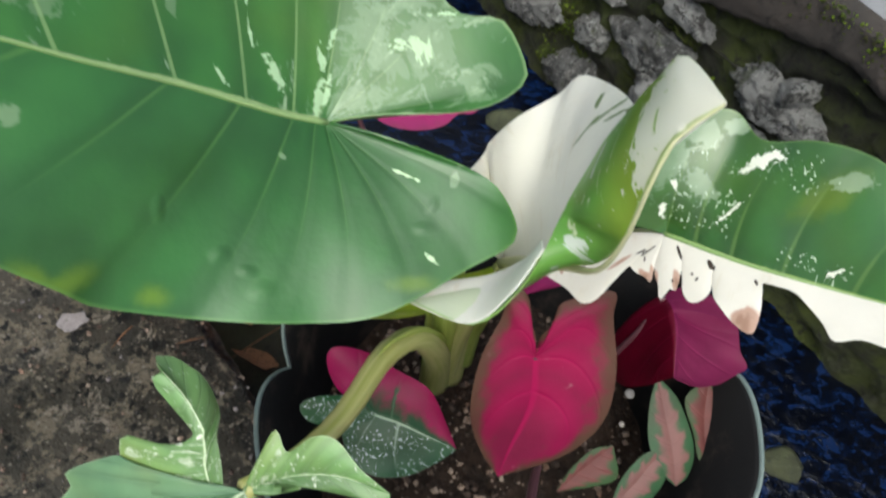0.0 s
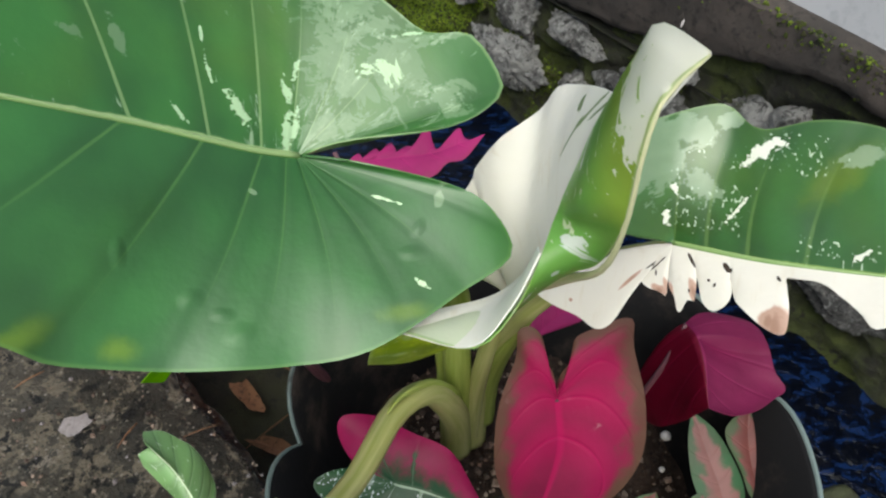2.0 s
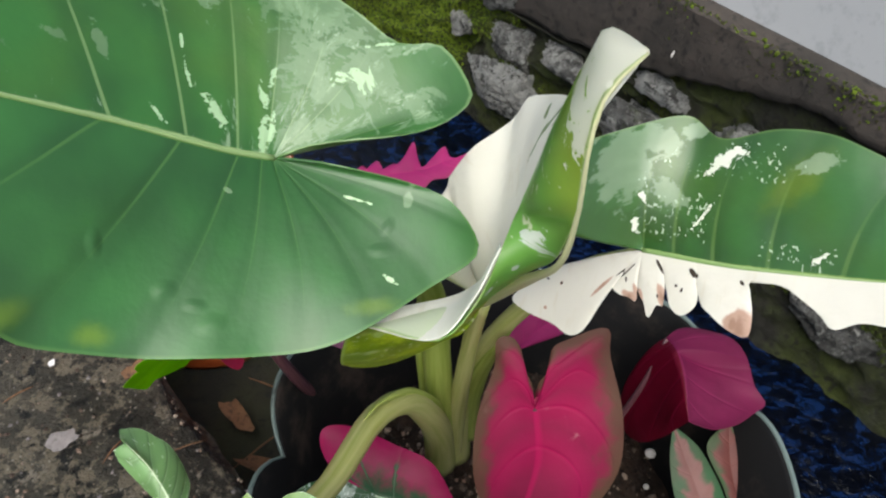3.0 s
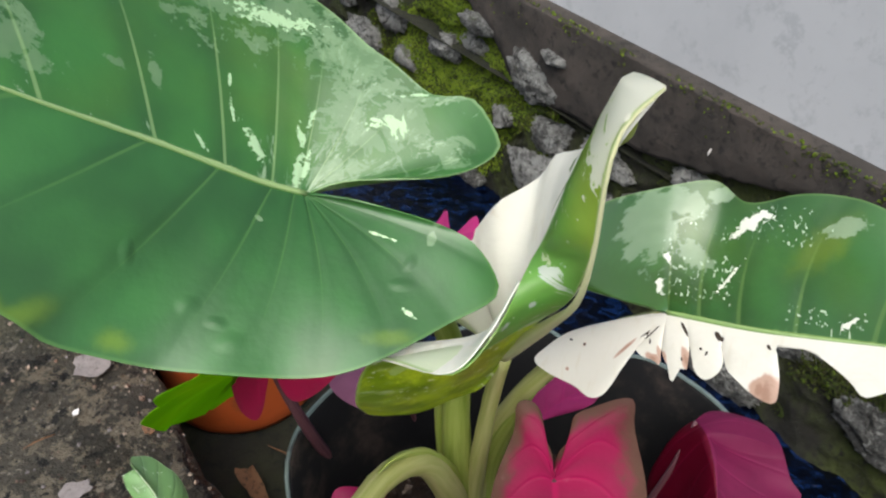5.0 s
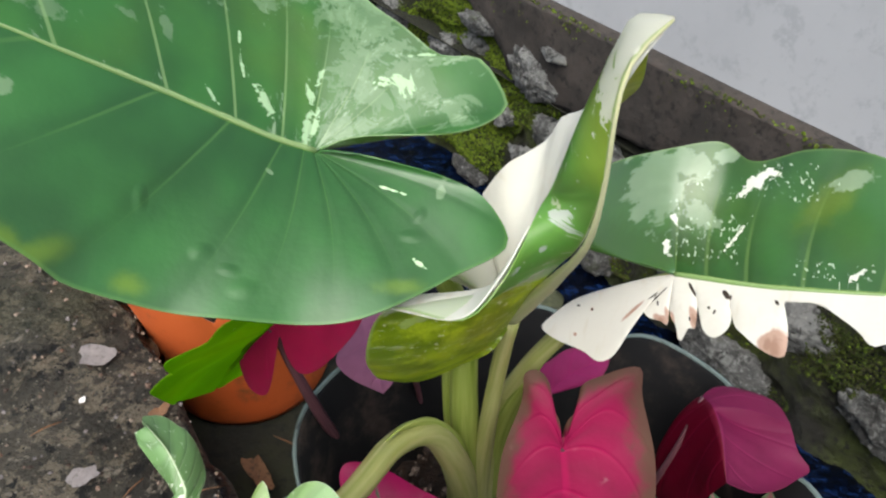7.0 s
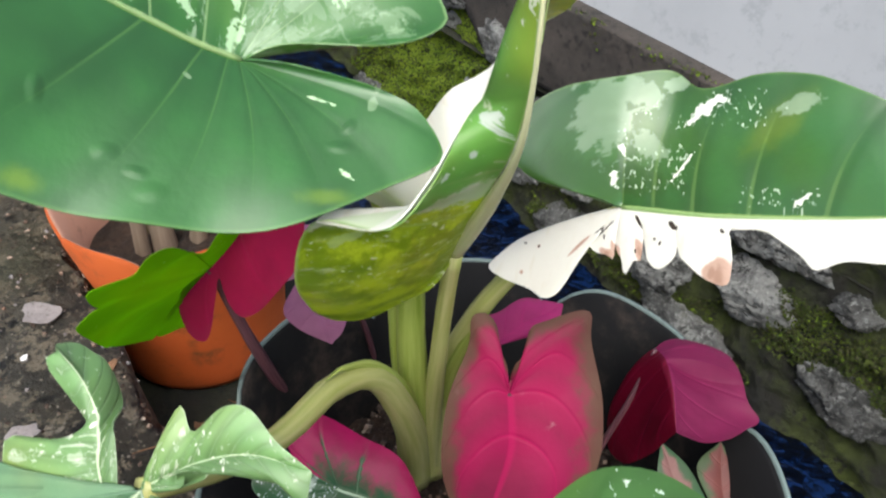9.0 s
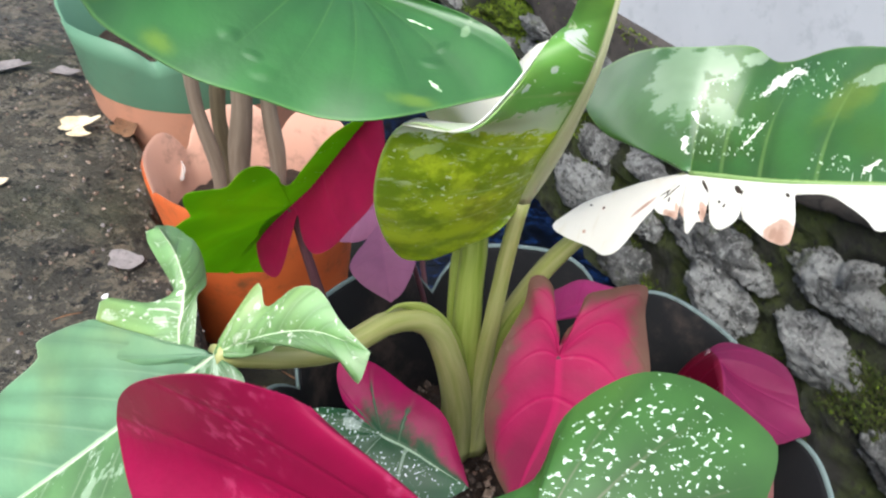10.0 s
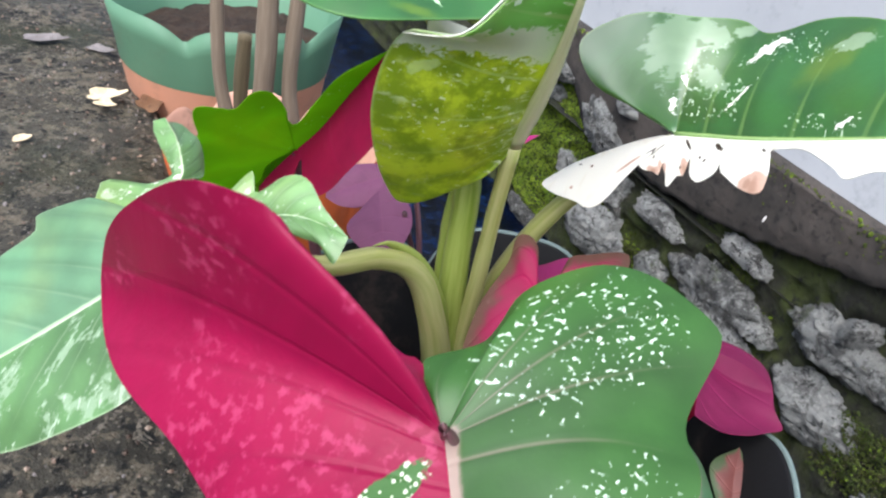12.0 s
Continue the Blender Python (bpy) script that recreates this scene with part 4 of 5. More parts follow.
B_TIP = [(0.057, -0.010, 0.491), (0.059, -0.016, 0.491), (0.066, -0.025, 0.491), (0.072, -0.031, 0.494), (0.074, -0.026, 0.498), (0.074, -0.017, 0.503), (0.072, -0.011, 0.506), (0.071, -0.008, 0.506), (0.078, -0.012, 0.510), (0.084, -0.017, 0.514), (0.090, -0.025, 0.515), (0.095, -0.032, 0.515), (0.098, -0.039, 0.515), (0.106, -0.040, 0.522), (0.116, -0.046, 0.528), (0.128, -0.051, 0.537), (0.153, -0.052, 0.558)]
leaf_b = leaf(plant, [(0.035, 0.022, 0.489), (0.069, -0.001, 0.507), (0.106, -0.023, 0.529), (0.130, -0.037, 0.545), (0.153, -0.052, 0.558)],
     [([(0.035, 0.022, 0.489), (0.009, 0.019, 0.498), (-0.014, 0.017, 0.505), (-0.026, 0.023, 0.519), (-0.016, 0.035, 0.530), (0.003, 0.046, 0.538), (0.046, 0.063, 0.542), (0.061, 0.046, 0.543), (0.078, 0.038, 0.556), (0.092, 0.029, 0.563), (0.103, 0.018, 0.566), (0.123, -0.005, 0.567), (0.142, -0.032, 0.563), (0.153, -0.052, 0.558)], 0.42, 0.004, 0),
      (B_LOBE + B_FINGERS + B_TIP, [0] * 23 + [0.005, 0.012, 0.022, 0.04, 0.055, 0.06, 0.066, 0.077, 0.095, 0.118, 0.144, 0.161, 0.171, 0.172, 0.176, 0.194, 0.219, 0.267, 0.309, 0.324, 0.328, 0.333, 0.339, 0.365, 0.422, 0.477, 0.516, 0.552, 0.616, 0.707, 0.803, 1], 0.002, 1)], [m_leaf_flecked, m_leaf_burnt], "leaf half flecked green, half torn cream with browned edge", veins=9, nu=230, seed=2, lag=1.0, relax=40, level=True)
leaf_c = leaf(plant, [(-0.043, 0.001, 0.465), (-0.037, -0.013, 0.497), (-0.031, -0.034, 0.532), (-0.026, -0.056, 0.565), (-0.024, -0.063, 0.592), (-0.025, -0.059, 0.618), (-0.022, -0.052, 0.630), (-0.013, -0.047, 0.640)],
     [([(-0.043, 0.001, 0.465), (-0.049, 0.005, 0.453), (-0.066, 0.003, 0.437), (-0.084, 0.001, 0.420), (-0.100, -0.003, 0.412), (-0.106, -0.030, 0.446), (-0.104, -0.057, 0.492), (-0.091, -0.066, 0.530), (-0.065, -0.075, 0.539), (-0.052, -0.068, 0.554), (-0.044, -0.055, 0.568), (-0.037, -0.035, 0.571), (-0.032, -0.024, 0.578), (-0.027, -0.012, 0.586), (-0.0225, -0.010, 0.602), (-0.0210, -0.014, 0.617), (-0.0195, -0.015, 0.628), (-0.0160, -0.028, 0.634), (-0.013, -0.046, 0.640)],
       [0, 0, 0, 0, 0.03, 0.08, 0.18, 0.30, 0.44, 0.54, 0.64, 0.77, 0.84, 0.88, 0.92, 0.95, 0.97, 0.985, 1], (-0.010, 0.005), 0),
      ([(-0.043, 0.001, 0.465), (-0.065, 0.014, 0.470), (-0.092, -0.002, 0.497), (-0.094, -0.022, 0.525), (-0.082, 0.000, 0.520), (-0.070, 0.026, 0.508), (-0.064, 0.038, 0.513), (-0.053, 0.043, 0.529), (-0.043, 0.051, 0.532), (-0.034, 0.056, 0.538), (-0.030, 0.055, 0.551), (-0.025, 0.046, 0.560), (-0.021, 0.018, 0.580), (-0.021, -0.012, 0.598), (-0.022, -0.040, 0.612), (-0.0225, -0.051, 0.624), (-0.013, -0.046, 0.640)], 0.42, 0.004, 1)], [m_leaf_cup, m_leaf_white], "young folded leaf, green outside and cream inside", veins=8, seed=3)
leaf(plant, [(-0.091, -0.066, 0.530), (-0.065, -0.0755, 0.539), (-0.0525, -0.0685, 0.554), (-0.0445, -0.056, 0.568)], [([(-0.087, -0.058, 0.530), (-0.058, -0.046, 0.528), (-0.047, -0.043, 0.540), (-0.044, -0.048, 0.562)], 0.0, 0.002, 0)], [m_leaf_white], "cream margin of the young leaf curled inwards", veins=4, nu=40, seed=21)
leaf(plant, [(-0.0225, -0.050, 0.598), (-0.0225, -0.048, 0.610), (-0.0210, -0.044, 0.622), (-0.0180, -0.040, 0.630)], [([(-0.0185, -0.016, 0.592), (-0.011, 0.009, 0.586), (-0.0085, 0.004, 0.594), (-0.008, -0.001, 0.602), (-0.009, -0.007, 0.612), (-0.012, -0.016, 0.622)], 0.0, 0.003, 0)], [m_leaf_under], "rolled back edge near the tip", veins=3, nu=24, seed=22)
leaf(plant, [(-0.145, -0.129, 0.445), (-0.181, -0.155, 0.410), (-0.222, -0.184, 0.373), (-0.266, -0.212, 0.335)],
     [([(-0.152, -0.133, 0.439), (-0.169, -0.134, 0.433), (-0.185, -0.136, 0.427), (-0.195, -0.135, 0.427), (-0.204, -0.134, 0.425), (-0.204, -0.127, 0.432), (-0.207, -0.122, 0.436), (-0.231, -0.130, 0.422), (-0.229, -0.136, 0.416), (-0.242, -0.148, 0.401), (-0.265, -0.168, 0.376), (-0.266, -0.212, 0.335)], 0.35, 0.004, 0),
      ([(-0.145, -0.129, 0.445), (-0.128, -0.136, 0.442), (-0.126, -0.156, 0.423), (-0.139, -0.178, 0.400), (-0.168, -0.196, 0.375), (-0.203, -0.208, 0.354), (-0.266, -0.212, 0.335)], 0.3, 0.004, 1)], [m_leaf_old, m_leaf_oldvari], "old pale marbled leaf, torn", veins=7, seed=4)
leaf(plant, [(-0.157, -0.133, 0.438), (-0.163, -0.124, 0.444), (-0.165, -0.117, 0.451), (-0.167, -0.112, 0.456), (-0.168, -0.109, 0.458), (-0.178, -0.099, 0.465), (-0.190, -0.091, 0.469)], [([(-0.157, -0.133, 0.438), (-0.170, -0.132, 0.435), (-0.187, -0.134, 0.429), (-0.194, -0.133, 0.428), (-0.203, -0.129, 0.430), (-0.206, -0.123, 0.435), (-0.206, -0.115, 0.443), (-0.197, -0.117, 0.443), (-0.184, -0.120, 0.444), (-0.174, -0.120, 0.445), (-0.170, -0.117, 0.450), (-0.171, -0.112, 0.454), (-0.175, -0.108, 0.457), (-0.185, -0.101, 0.461), (-0.194, -0.094, 0.466), (-0.190, -0.091, 0.469)], 0, 0.003, 0), ([(-0.157, -0.133, 0.438), (-0.154, -0.132, 0.440), (-0.156, -0.124, 0.446), (-0.159, -0.116, 0.453), (-0.161, -0.111, 0.457), (-0.165, -0.099, 0.451), (-0.174, -0.088, 0.459), (-0.188, -0.081, 0.462), (-0.198, -0.081, 0.460)], 0, 0.003, 0)], [m_leaf_torn], "curled strip of the torn leaf", veins=3, nu=30, seed=5)
leaf(plant, [(-0.145, -0.129, 0.445), (-0.125, -0.122, 0.456), (-0.104, -0.120, 0.464), (-0.081, -0.124, 0.465)], [([(-0.145, -0.129, 0.445), (-0.140, -0.119, 0.456), (-0.135, -0.107, 0.468), (-0.128, -0.114, 0.463), (-0.118, -0.108, 0.472), (-0.108, -0.108, 0.474), (-0.095, -0.117, 0.469), (-0.081, -0.124, 0.465)], 0.2, 0.004, 0), ([(-0.145, -0.129, 0.445), (-0.130, -0.128, 0.450), (-0.114, -0.125, 0.457), (-0.098, -0.126, 0.459), (-0.088, -0.128, 0.460), (-0.082, -0.133, 0.457), (-0.081, -0.124, 0.465)], 0.2, 0.004, 0)], [m_leaf_torn], "torn drooping lobe", veins=4, nu=40, seed=6)
part("midrib", tube([(-0.043, 0.001, 0.465), (-0.035, -0.016, 0.497), (-0.0285, -0.0375, 0.532), (-0.0245, -0.0585, 0.565), (-0.024, -0.063, 0.592), (-0.025, -0.059, 0.618), (-0.022, -0.052, 0.630), (-0.013, -0.047, 0.640)], [0.0046, 0.0044, 0.0036, 0.0024, 0.0014, 0.0009, 0.0007, 0.0005], flat=0.8), m_stalk_cream, leaf_c, "thick pale midrib of the young leaf")
part("midrib", tube(MID_A, [0.0014, 0.0010, 0.0008, 0.0005, 0.0003], n=40), m_rib_green, leaf_a)
part("midrib", tube([(0.035, 0.022, 0.489), (0.069, -0.001, 0.507), (0.106, -0.023, 0.529), (0.130, -0.037, 0.545), (0.153, -0.052, 0.558)], [0.0016, 0.0013, 0.0010, 0.0007, 0.0004], n=40), m_rib_green, leaf_b)
part("petiole", tube([(-0.053, 0.046, 0.185), (-0.058, 0.036, 0.270), (-0.064, 0.030, 0.360), (-0.070, 0.030, 0.430), (-0.098, 0.024, 0.500), (-0.134, -0.009, 0.558)], [0.013, 0.0105, 0.0095, 0.0080, 0.0050, 0.0012], groove=0.35, flat=0.75), m_stalk, plant)
part("petiole", tube([(-0.042, 0.050, 0.185), (-0.044, 0.048, 0.260), (-0.040, 0.048, 0.320), (-0.027, 0.045, 0.375), (-0.009, 0.040, 0.420), (0.014, 0.037, 0.456), (0.034, 0.024, 0.485)], [0.012, 0.0105, 0.009, 0.0072, 0.0062, 0.0050, 0.0032], groove=0.3), m_stalk_white, plant)
part("petiole", tube([(-0.045, 0.048, 0.185), (-0.047, 0.040, 0.270), (-0.046, 0.026, 0.358), (-0.045, 0.012, 0.420), (-0.043, 0.001, 0.465)], [0.011, 0.0080, 0.0062, 0.0050, 0.0046], groove=0.3), m_stalk_white, plant)
part("petiole", tube([(-0.055, 0.042, 0.185), (-0.060, 0.030, 0.262), (-0.070, 0.012, 0.325), (-0.082, -0.004, 0.366), (-0.098, -0.030, 0.387), (-0.112, -0.075, 0.405), (-0.128, -0.108, 0.428), (-0.145, -0.129, 0.445)], [0.014, 0.0118, 0.0104, 0.0088, 0.0072, 0.006, 0.005], groove=0.25), m_stalk_white, plant)
# thin green sheaths that clasp the stalks
part("sheath", tube([(-0.036, 0.048, 0.220), (-0.038, 0.045, 0.290), (-0.032, 0.042, 0.340), (-0.022, 0.040, 0.378), (-0.017, 0.039, 0.392)], [0.010, 0.0092, 0.0085, 0.006, 0.0006], flat=0.55, groove=0.5), m_stalk, plant, "bright green leaf sheath")
part("sheath", tube([(-0.060, 0.026, 0.300), (-0.072, 0.010, 0.342), (-0.084, -0.004, 0.374), (-0.095, -0.022, 0.393), (-0.101, -0.034, 0.396)], [0.004, 0.0078, 0.0078, 0.0055, 0.0006], flat=0.6, groove=0.5), m_stalk, plant, "bright green leaf sheath")
part("sheath", tube([(-0.060, 0.046, 0.200), (-0.066, 0.038, 0.290), (-0.072, 0.036, 0.360), (-0.076, 0.036, 0.415), (-0.074, 0.036, 0.440)], [0.010, 0.008, 0.0078, 0.0066, 0.0008], flat=0.5, groove=0.5), m_stalk, plant, "bright green leaf sheath")

# ---- caladiums in the black pot ----
cal = thing("caladium", "caladium with broad leaf half deep pink, half speckled green", "potted plant")
leaf(cal, [(-0.015, -0.198, 0.465), (-0.006, -0.215, 0.459), (-0.001, -0.228, 0.455), (0.002, -0.238, 0.452)], [([(-0.015, -0.198, 0.465), (-0.025, -0.188, 0.468), (-0.030, -0.178, 0.471), (-0.044, -0.184, 0.474), (-0.060, -0.180, 0.479), (-0.071, -0.188, 0.506), (-0.075, -0.189, 0.513), (-0.085, -0.191, 0.518), (-0.111, -0.189, 0.512), (-0.143, -0.178, 0.481), (-0.163, -0.169, 0.439), (-0.139, -0.192, 0.425), (-0.102, -0.210, 0.426), (-0.067, -0.230, 0.431), (-0.027, -0.238, 0.440), (0.002, -0.238, 0.452)], 0.5, 0.006, 0), ([(-0.015, -0.198, 0.465), (-0.025, -0.188, 0.468), (-0.030, -0.178, 0.471), (-0.014, -0.165, 0.476), (-0.009, -0.145, 0.483), (0.003, -0.131, 0.489), (0.017, -0.123, 0.492), (0.036, -0.124, 0.493), (0.053, -0.134, 0.491), (0.057, -0.143, 0.488), (0.051, -0.170, 0.478), (0.057, -0.186, 0.474), (0.053, -0.202, 0.468), (0.029, -0.225, 0.458), (0.002, -0.238, 0.452)], 0.5, 0.006, 1)], [m_cal_front, m_cal_green], veins=6, seed=7, relax=10)
part("petiole", tube([(0.048, 0.022, 0.190), (0.007, -0.113, 0.333), (-0.013, -0.203, 0.473), (-0.015, -0.198, 0.465)], [0.004, 0.0035, 0.0028, 0.0012]), m_stalk_purple, cal)
cal = thing("caladium", "caladium with hanging pink leaf with olive rim", "potted plant")
leaf(cal, [(-0.002, -0.002, 0.364), (0.003, -0.023, 0.340), (-0.004, -0.048, 0.312), (-0.007, -0.063, 0.294)], [([(-0.002, -0.002, 0.364), (-0.005, 0.008, 0.376), (-0.011, 0.015, 0.383), (-0.014, 0.023, 0.393), (-0.021, 0.027, 0.398), (-0.029, 0.024, 0.396), (-0.029, 0.013, 0.383), (-0.037, -0.009, 0.359), (-0.036, -0.033, 0.331), (-0.025, -0.050, 0.311), (-0.007, -0.063, 0.294)], 0.4, 0.004, 0), ([(-0.002, -0.002, 0.364), (-0.001, 0.009, 0.376), (0.005, 0.015, 0.383), (0.005, 0.024, 0.393), (0.015, 0.029, 0.397), (0.038, 0.035, 0.403), (0.042, 0.024, 0.389), (0.053, 0.001, 0.362), (0.054, -0.026, 0.332), (0.035, -0.045, 0.312), (-0.007, -0.063, 0.294)], 0.4, 0.004, 0)], [m_cal_pink], veins=6, seed=8)
part("petiole", tube([(0.001, 0.043, 0.190), (-0.002, 0.030, 0.313), (-0.002, -0.001, 0.365)], [0.004, 0.0035, 0.003]), m_stalk_purple, cal)
cal = thing("caladium", "caladium with lobed leaf half lime green, half pink, purple stalk", "potted plant")
leaf(cal, [(-0.189, 0.036, 0.396), (-0.173, 0.040, 0.417), (-0.154, 0.037, 0.448), (-0.132, 0.035, 0.483)],
     [([(-0.189, 0.036, 0.396), (-0.196, 0.031, 0.393), (-0.207, 0.029, 0.379), (-0.217, 0.043, 0.351), (-0.233, 0.079, 0.292), (-0.239, 0.061, 0.302), (-0.240, 0.030, 0.329), (-0.246, 0.009, 0.343), (-0.239, -0.012, 0.372), (-0.230, -0.034, 0.406), (-0.222, -0.032, 0.417), (-0.215, -0.032, 0.426), (-0.211, -0.042, 0.443), (-0.206, -0.044, 0.451), (-0.200, -0.033, 0.449), (-0.196, -0.025, 0.448), (-0.186, -0.023, 0.459), (-0.180, -0.014, 0.459), (-0.180, 0.000, 0.447), (-0.183, 0.013, 0.430), (-0.181, 0.021, 0.425), (-0.169, 0.020, 0.443), (-0.157, 0.020, 0.461), (-0.144, 0.025, 0.474), (-0.132, 0.035, 0.483)],
       [0] * 20 + [0.05, 0.3, 0.6, 0.85, 1], 0.002, 0),
      ([(-0.189, 0.037, 0.394), (-0.207, 0.040, 0.379), (-0.214, 0.039, 0.367), (-0.214, 0.034, 0.355), (-0.207, 0.026, 0.345), (-0.195, 0.019, 0.347), (-0.189, 0.021, 0.360), (-0.184, 0.025, 0.379), (-0.181, 0.030, 0.395), (-0.172, 0.021, 0.382), (-0.161, 0.014, 0.382), (-0.141, 0.011, 0.405), (-0.129, 0.011, 0.426), (-0.123, 0.014, 0.443), (-0.124, 0.022, 0.465), (-0.132, 0.035, 0.482)],
       [0, 0, 0, 0, 0, 0, 0, 0, 0.02, 0.1, 0.2, 0.4, 0.6, 0.75, 0.9, 1], 0.002, 1)], [m_cal_lime, m_cal_bright], veins=6, nu=140, seed=9, quilt=0.0003, wave=0.006)
part("petiole", tube([(-0.160, 0.075, 0.200), (-0.172, 0.042, 0.320), (-0.188, 0.036, 0.395)], [0.0050, 0.0042, 0.003]), m_stalk_purple, cal)
cal = thing("caladium", "small caladium with dark green speckled and pink leaf", "potted plant")
leaf(cal, [(-0.098, -0.030, 0.279), (-0.079, -0.032, 0.276), (-0.056, -0.037, 0.271), (-0.035, -0.041, 0.266)], [([(-0.098, -0.030, 0.279), (-0.110, -0.025, 0.283), (-0.128, -0.020, 0.288), (-0.140, -0.005, 0.296), (-0.138, 0.006, 0.302), (-0.117, 0.008, 0.301), (-0.090, 0.001, 0.294), (-0.063, -0.007, 0.287), (-0.046, -0.026, 0.275), (-0.035, -0.041, 0.266)], 0.45, 0.003, 0), ([(-0.098, -0.030, 0.279), (-0.115, -0.023, 0.285), (-0.139, -0.026, 0.286), (-0.153, -0.034, 0.283), (-0.145, -0.043, 0.278), (-0.122, -0.046, 0.274), (-0.111, -0.061, 0.265), (-0.092, -0.068, 0.259), (-0.068, -0.064, 0.258), (-0.049, -0.053, 0.262), (-0.035, -0.041, 0.266)], 0.55, 0.003, 1)], [m_cal_patched, m_cal_dark], veins=6, seed=11, quilt=0.0004)
part("petiole", tube([(-0.070, 0.030, 0.185), (-0.085, 0.010, 0.250), (-0.098, -0.030, 0.277)], [0.003, 0.0025, 0.002]), m_stalk_purple, cal)
cal = thing("caladium", "small caladium with narrow green leaves with pink middles", "potted plant")
leaf(cal, [(0.151, -0.026, 0.224), (0.144, -0.003, 0.237), (0.132, 0.024, 0.252), (0.121, 0.048, 0.266)], [([(0.151, -0.026, 0.224), (0.135, -0.016, 0.229), (0.123, 0.002, 0.240), (0.119, 0.026, 0.253), (0.121, 0.048, 0.266)], 0, 0.003, 0), ([(0.151, -0.026, 0.224), (0.160, -0.016, 0.229), (0.160, 0.004, 0.241), (0.142, 0.033, 0.258), (0.121, 0.048, 0.266)], 0, 0.003, 0)], [m_cal_edge], veins=5, nu=30, seed=12, quilt=0.0004)
leaf(cal, [(0.177, -0.012, 0.232), (0.170, 0.005, 0.242), (0.165, 0.025, 0.253), (0.164, 0.053, 0.269)], [([(0.177, -0.012, 0.232), (0.166, -0.004, 0.236), (0.159, 0.012, 0.245), (0.147, 0.036, 0.259), (0.164, 0.053, 0.269)], 0, 0.003, 0), ([(0.177, -0.012, 0.232), (0.183, -0.001, 0.238), (0.175, 0.014, 0.247), (0.181, 0.029, 0.255), (0.172, 0.042, 0.263), (0.164, 0.053, 0.269)], 0, 0.003, 0)], [m_cal_salmon], veins=5, nu=30, seed=13, quilt=0.0004)
leaf(cal, [(0.101, -0.049, 0.210), (0.116, -0.031, 0.221), (0.127, -0.015, 0.230), (0.140, -0.001, 0.238)], [([(0.101, -0.049, 0.210), (0.106, -0.028, 0.222), (0.121, -0.008, 0.234), (0.140, -0.001, 0.238)], 0, 0.003, 0), ([(0.101, -0.049, 0.210), (0.128, -0.041, 0.215), (0.141, -0.023, 0.225), (0.140, -0.001, 0.238)], 0, 0.003, 0)], [m_cal_edge], veins=5, nu=30, seed=14, quilt=0.0004)
leaf(cal, [(0.056, -0.044, 0.213), (0.069, -0.030, 0.221), (0.081, -0.018, 0.228), (0.095, -0.006, 0.235)], [([(0.056, -0.044, 0.213), (0.064, -0.027, 0.223), (0.079, -0.011, 0.232), (0.095, -0.006, 0.235)], 0, 0.003, 0), ([(0.056, -0.044, 0.213), (0.084, -0.036, 0.218), (0.102, -0.027, 0.223), (0.095, -0.006, 0.235)], 0, 0.003, 0)], [m_cal_salmon], veins=5, nu=30, seed=15, quilt=0.0004)
cal = thing("caladium", "caladium with drooping folded dark pink leaf over the rim", "potted plant")
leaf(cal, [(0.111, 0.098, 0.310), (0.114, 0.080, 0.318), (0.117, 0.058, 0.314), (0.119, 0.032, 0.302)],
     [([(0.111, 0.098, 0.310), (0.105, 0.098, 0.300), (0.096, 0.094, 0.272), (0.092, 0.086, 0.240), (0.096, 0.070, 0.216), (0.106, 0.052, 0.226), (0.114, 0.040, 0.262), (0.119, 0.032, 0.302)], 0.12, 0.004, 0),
      ([(0.111, 0.098, 0.310), (0.122, 0.106, 0.313), (0.140, 0.106, 0.314), (0.162, 0.101, 0.312), (0.172, 0.086, 0.307), (0.174, 0.066, 0.302), (0.181, 0.054, 0.298), (0.170, 0.045, 0.298), (0.156, 0.035, 0.299), (0.138, 0.029, 0.300), (0.119, 0.032, 0.302)], 0.12, 0.007, 1)], [m_cal_rose_shaded, m_cal_rose], veins=5, nu=60, seed=16, quilt=0.0004, wave=0.002)
part("petiole", tube([(0.085, 0.070, 0.180), (0.100, 0.078, 0.270), (0.111, 0.096, 0.311)], [0.003, 0.0025, 0.002]), m_stalk_purple, cal)
cal = thing("caladium", "pink caladium leaf behind the marbled plant's stalks", "potted plant")
leaf(cal, [(-0.010, 0.062, 0.330), (0.008, 0.077, 0.339), (0.025, 0.087, 0.344), (0.035, 0.093, 0.348)], [([(-0.010, 0.062, 0.330), (-0.022, 0.076, 0.338), (-0.009, 0.083, 0.342), (0.006, 0.093, 0.348), (0.022, 0.094, 0.348), (0.035, 0.093, 0.348)], 0.3, 0.003, 0), ([(-0.010, 0.062, 0.330), (0.003, 0.067, 0.333), (0.026, 0.076, 0.338), (0.033, 0.084, 0.343), (0.035, 0.093, 0.348)], 0.2, 0.003, 0)], [m_cal_hot], veins=5, nu=50, seed=17, quilt=0.0004)
part("petiole", tube([(0.000, 0.060, 0.185), (0.000, 0.080, 0.280), (-0.010, 0.062, 0.330)], [0.003, 0.0025, 0.002]), m_stalk_purple, cal)
cal = thing("caladium", "mauve caladium with ragged drooping leaves behind the pots", "potted plant")
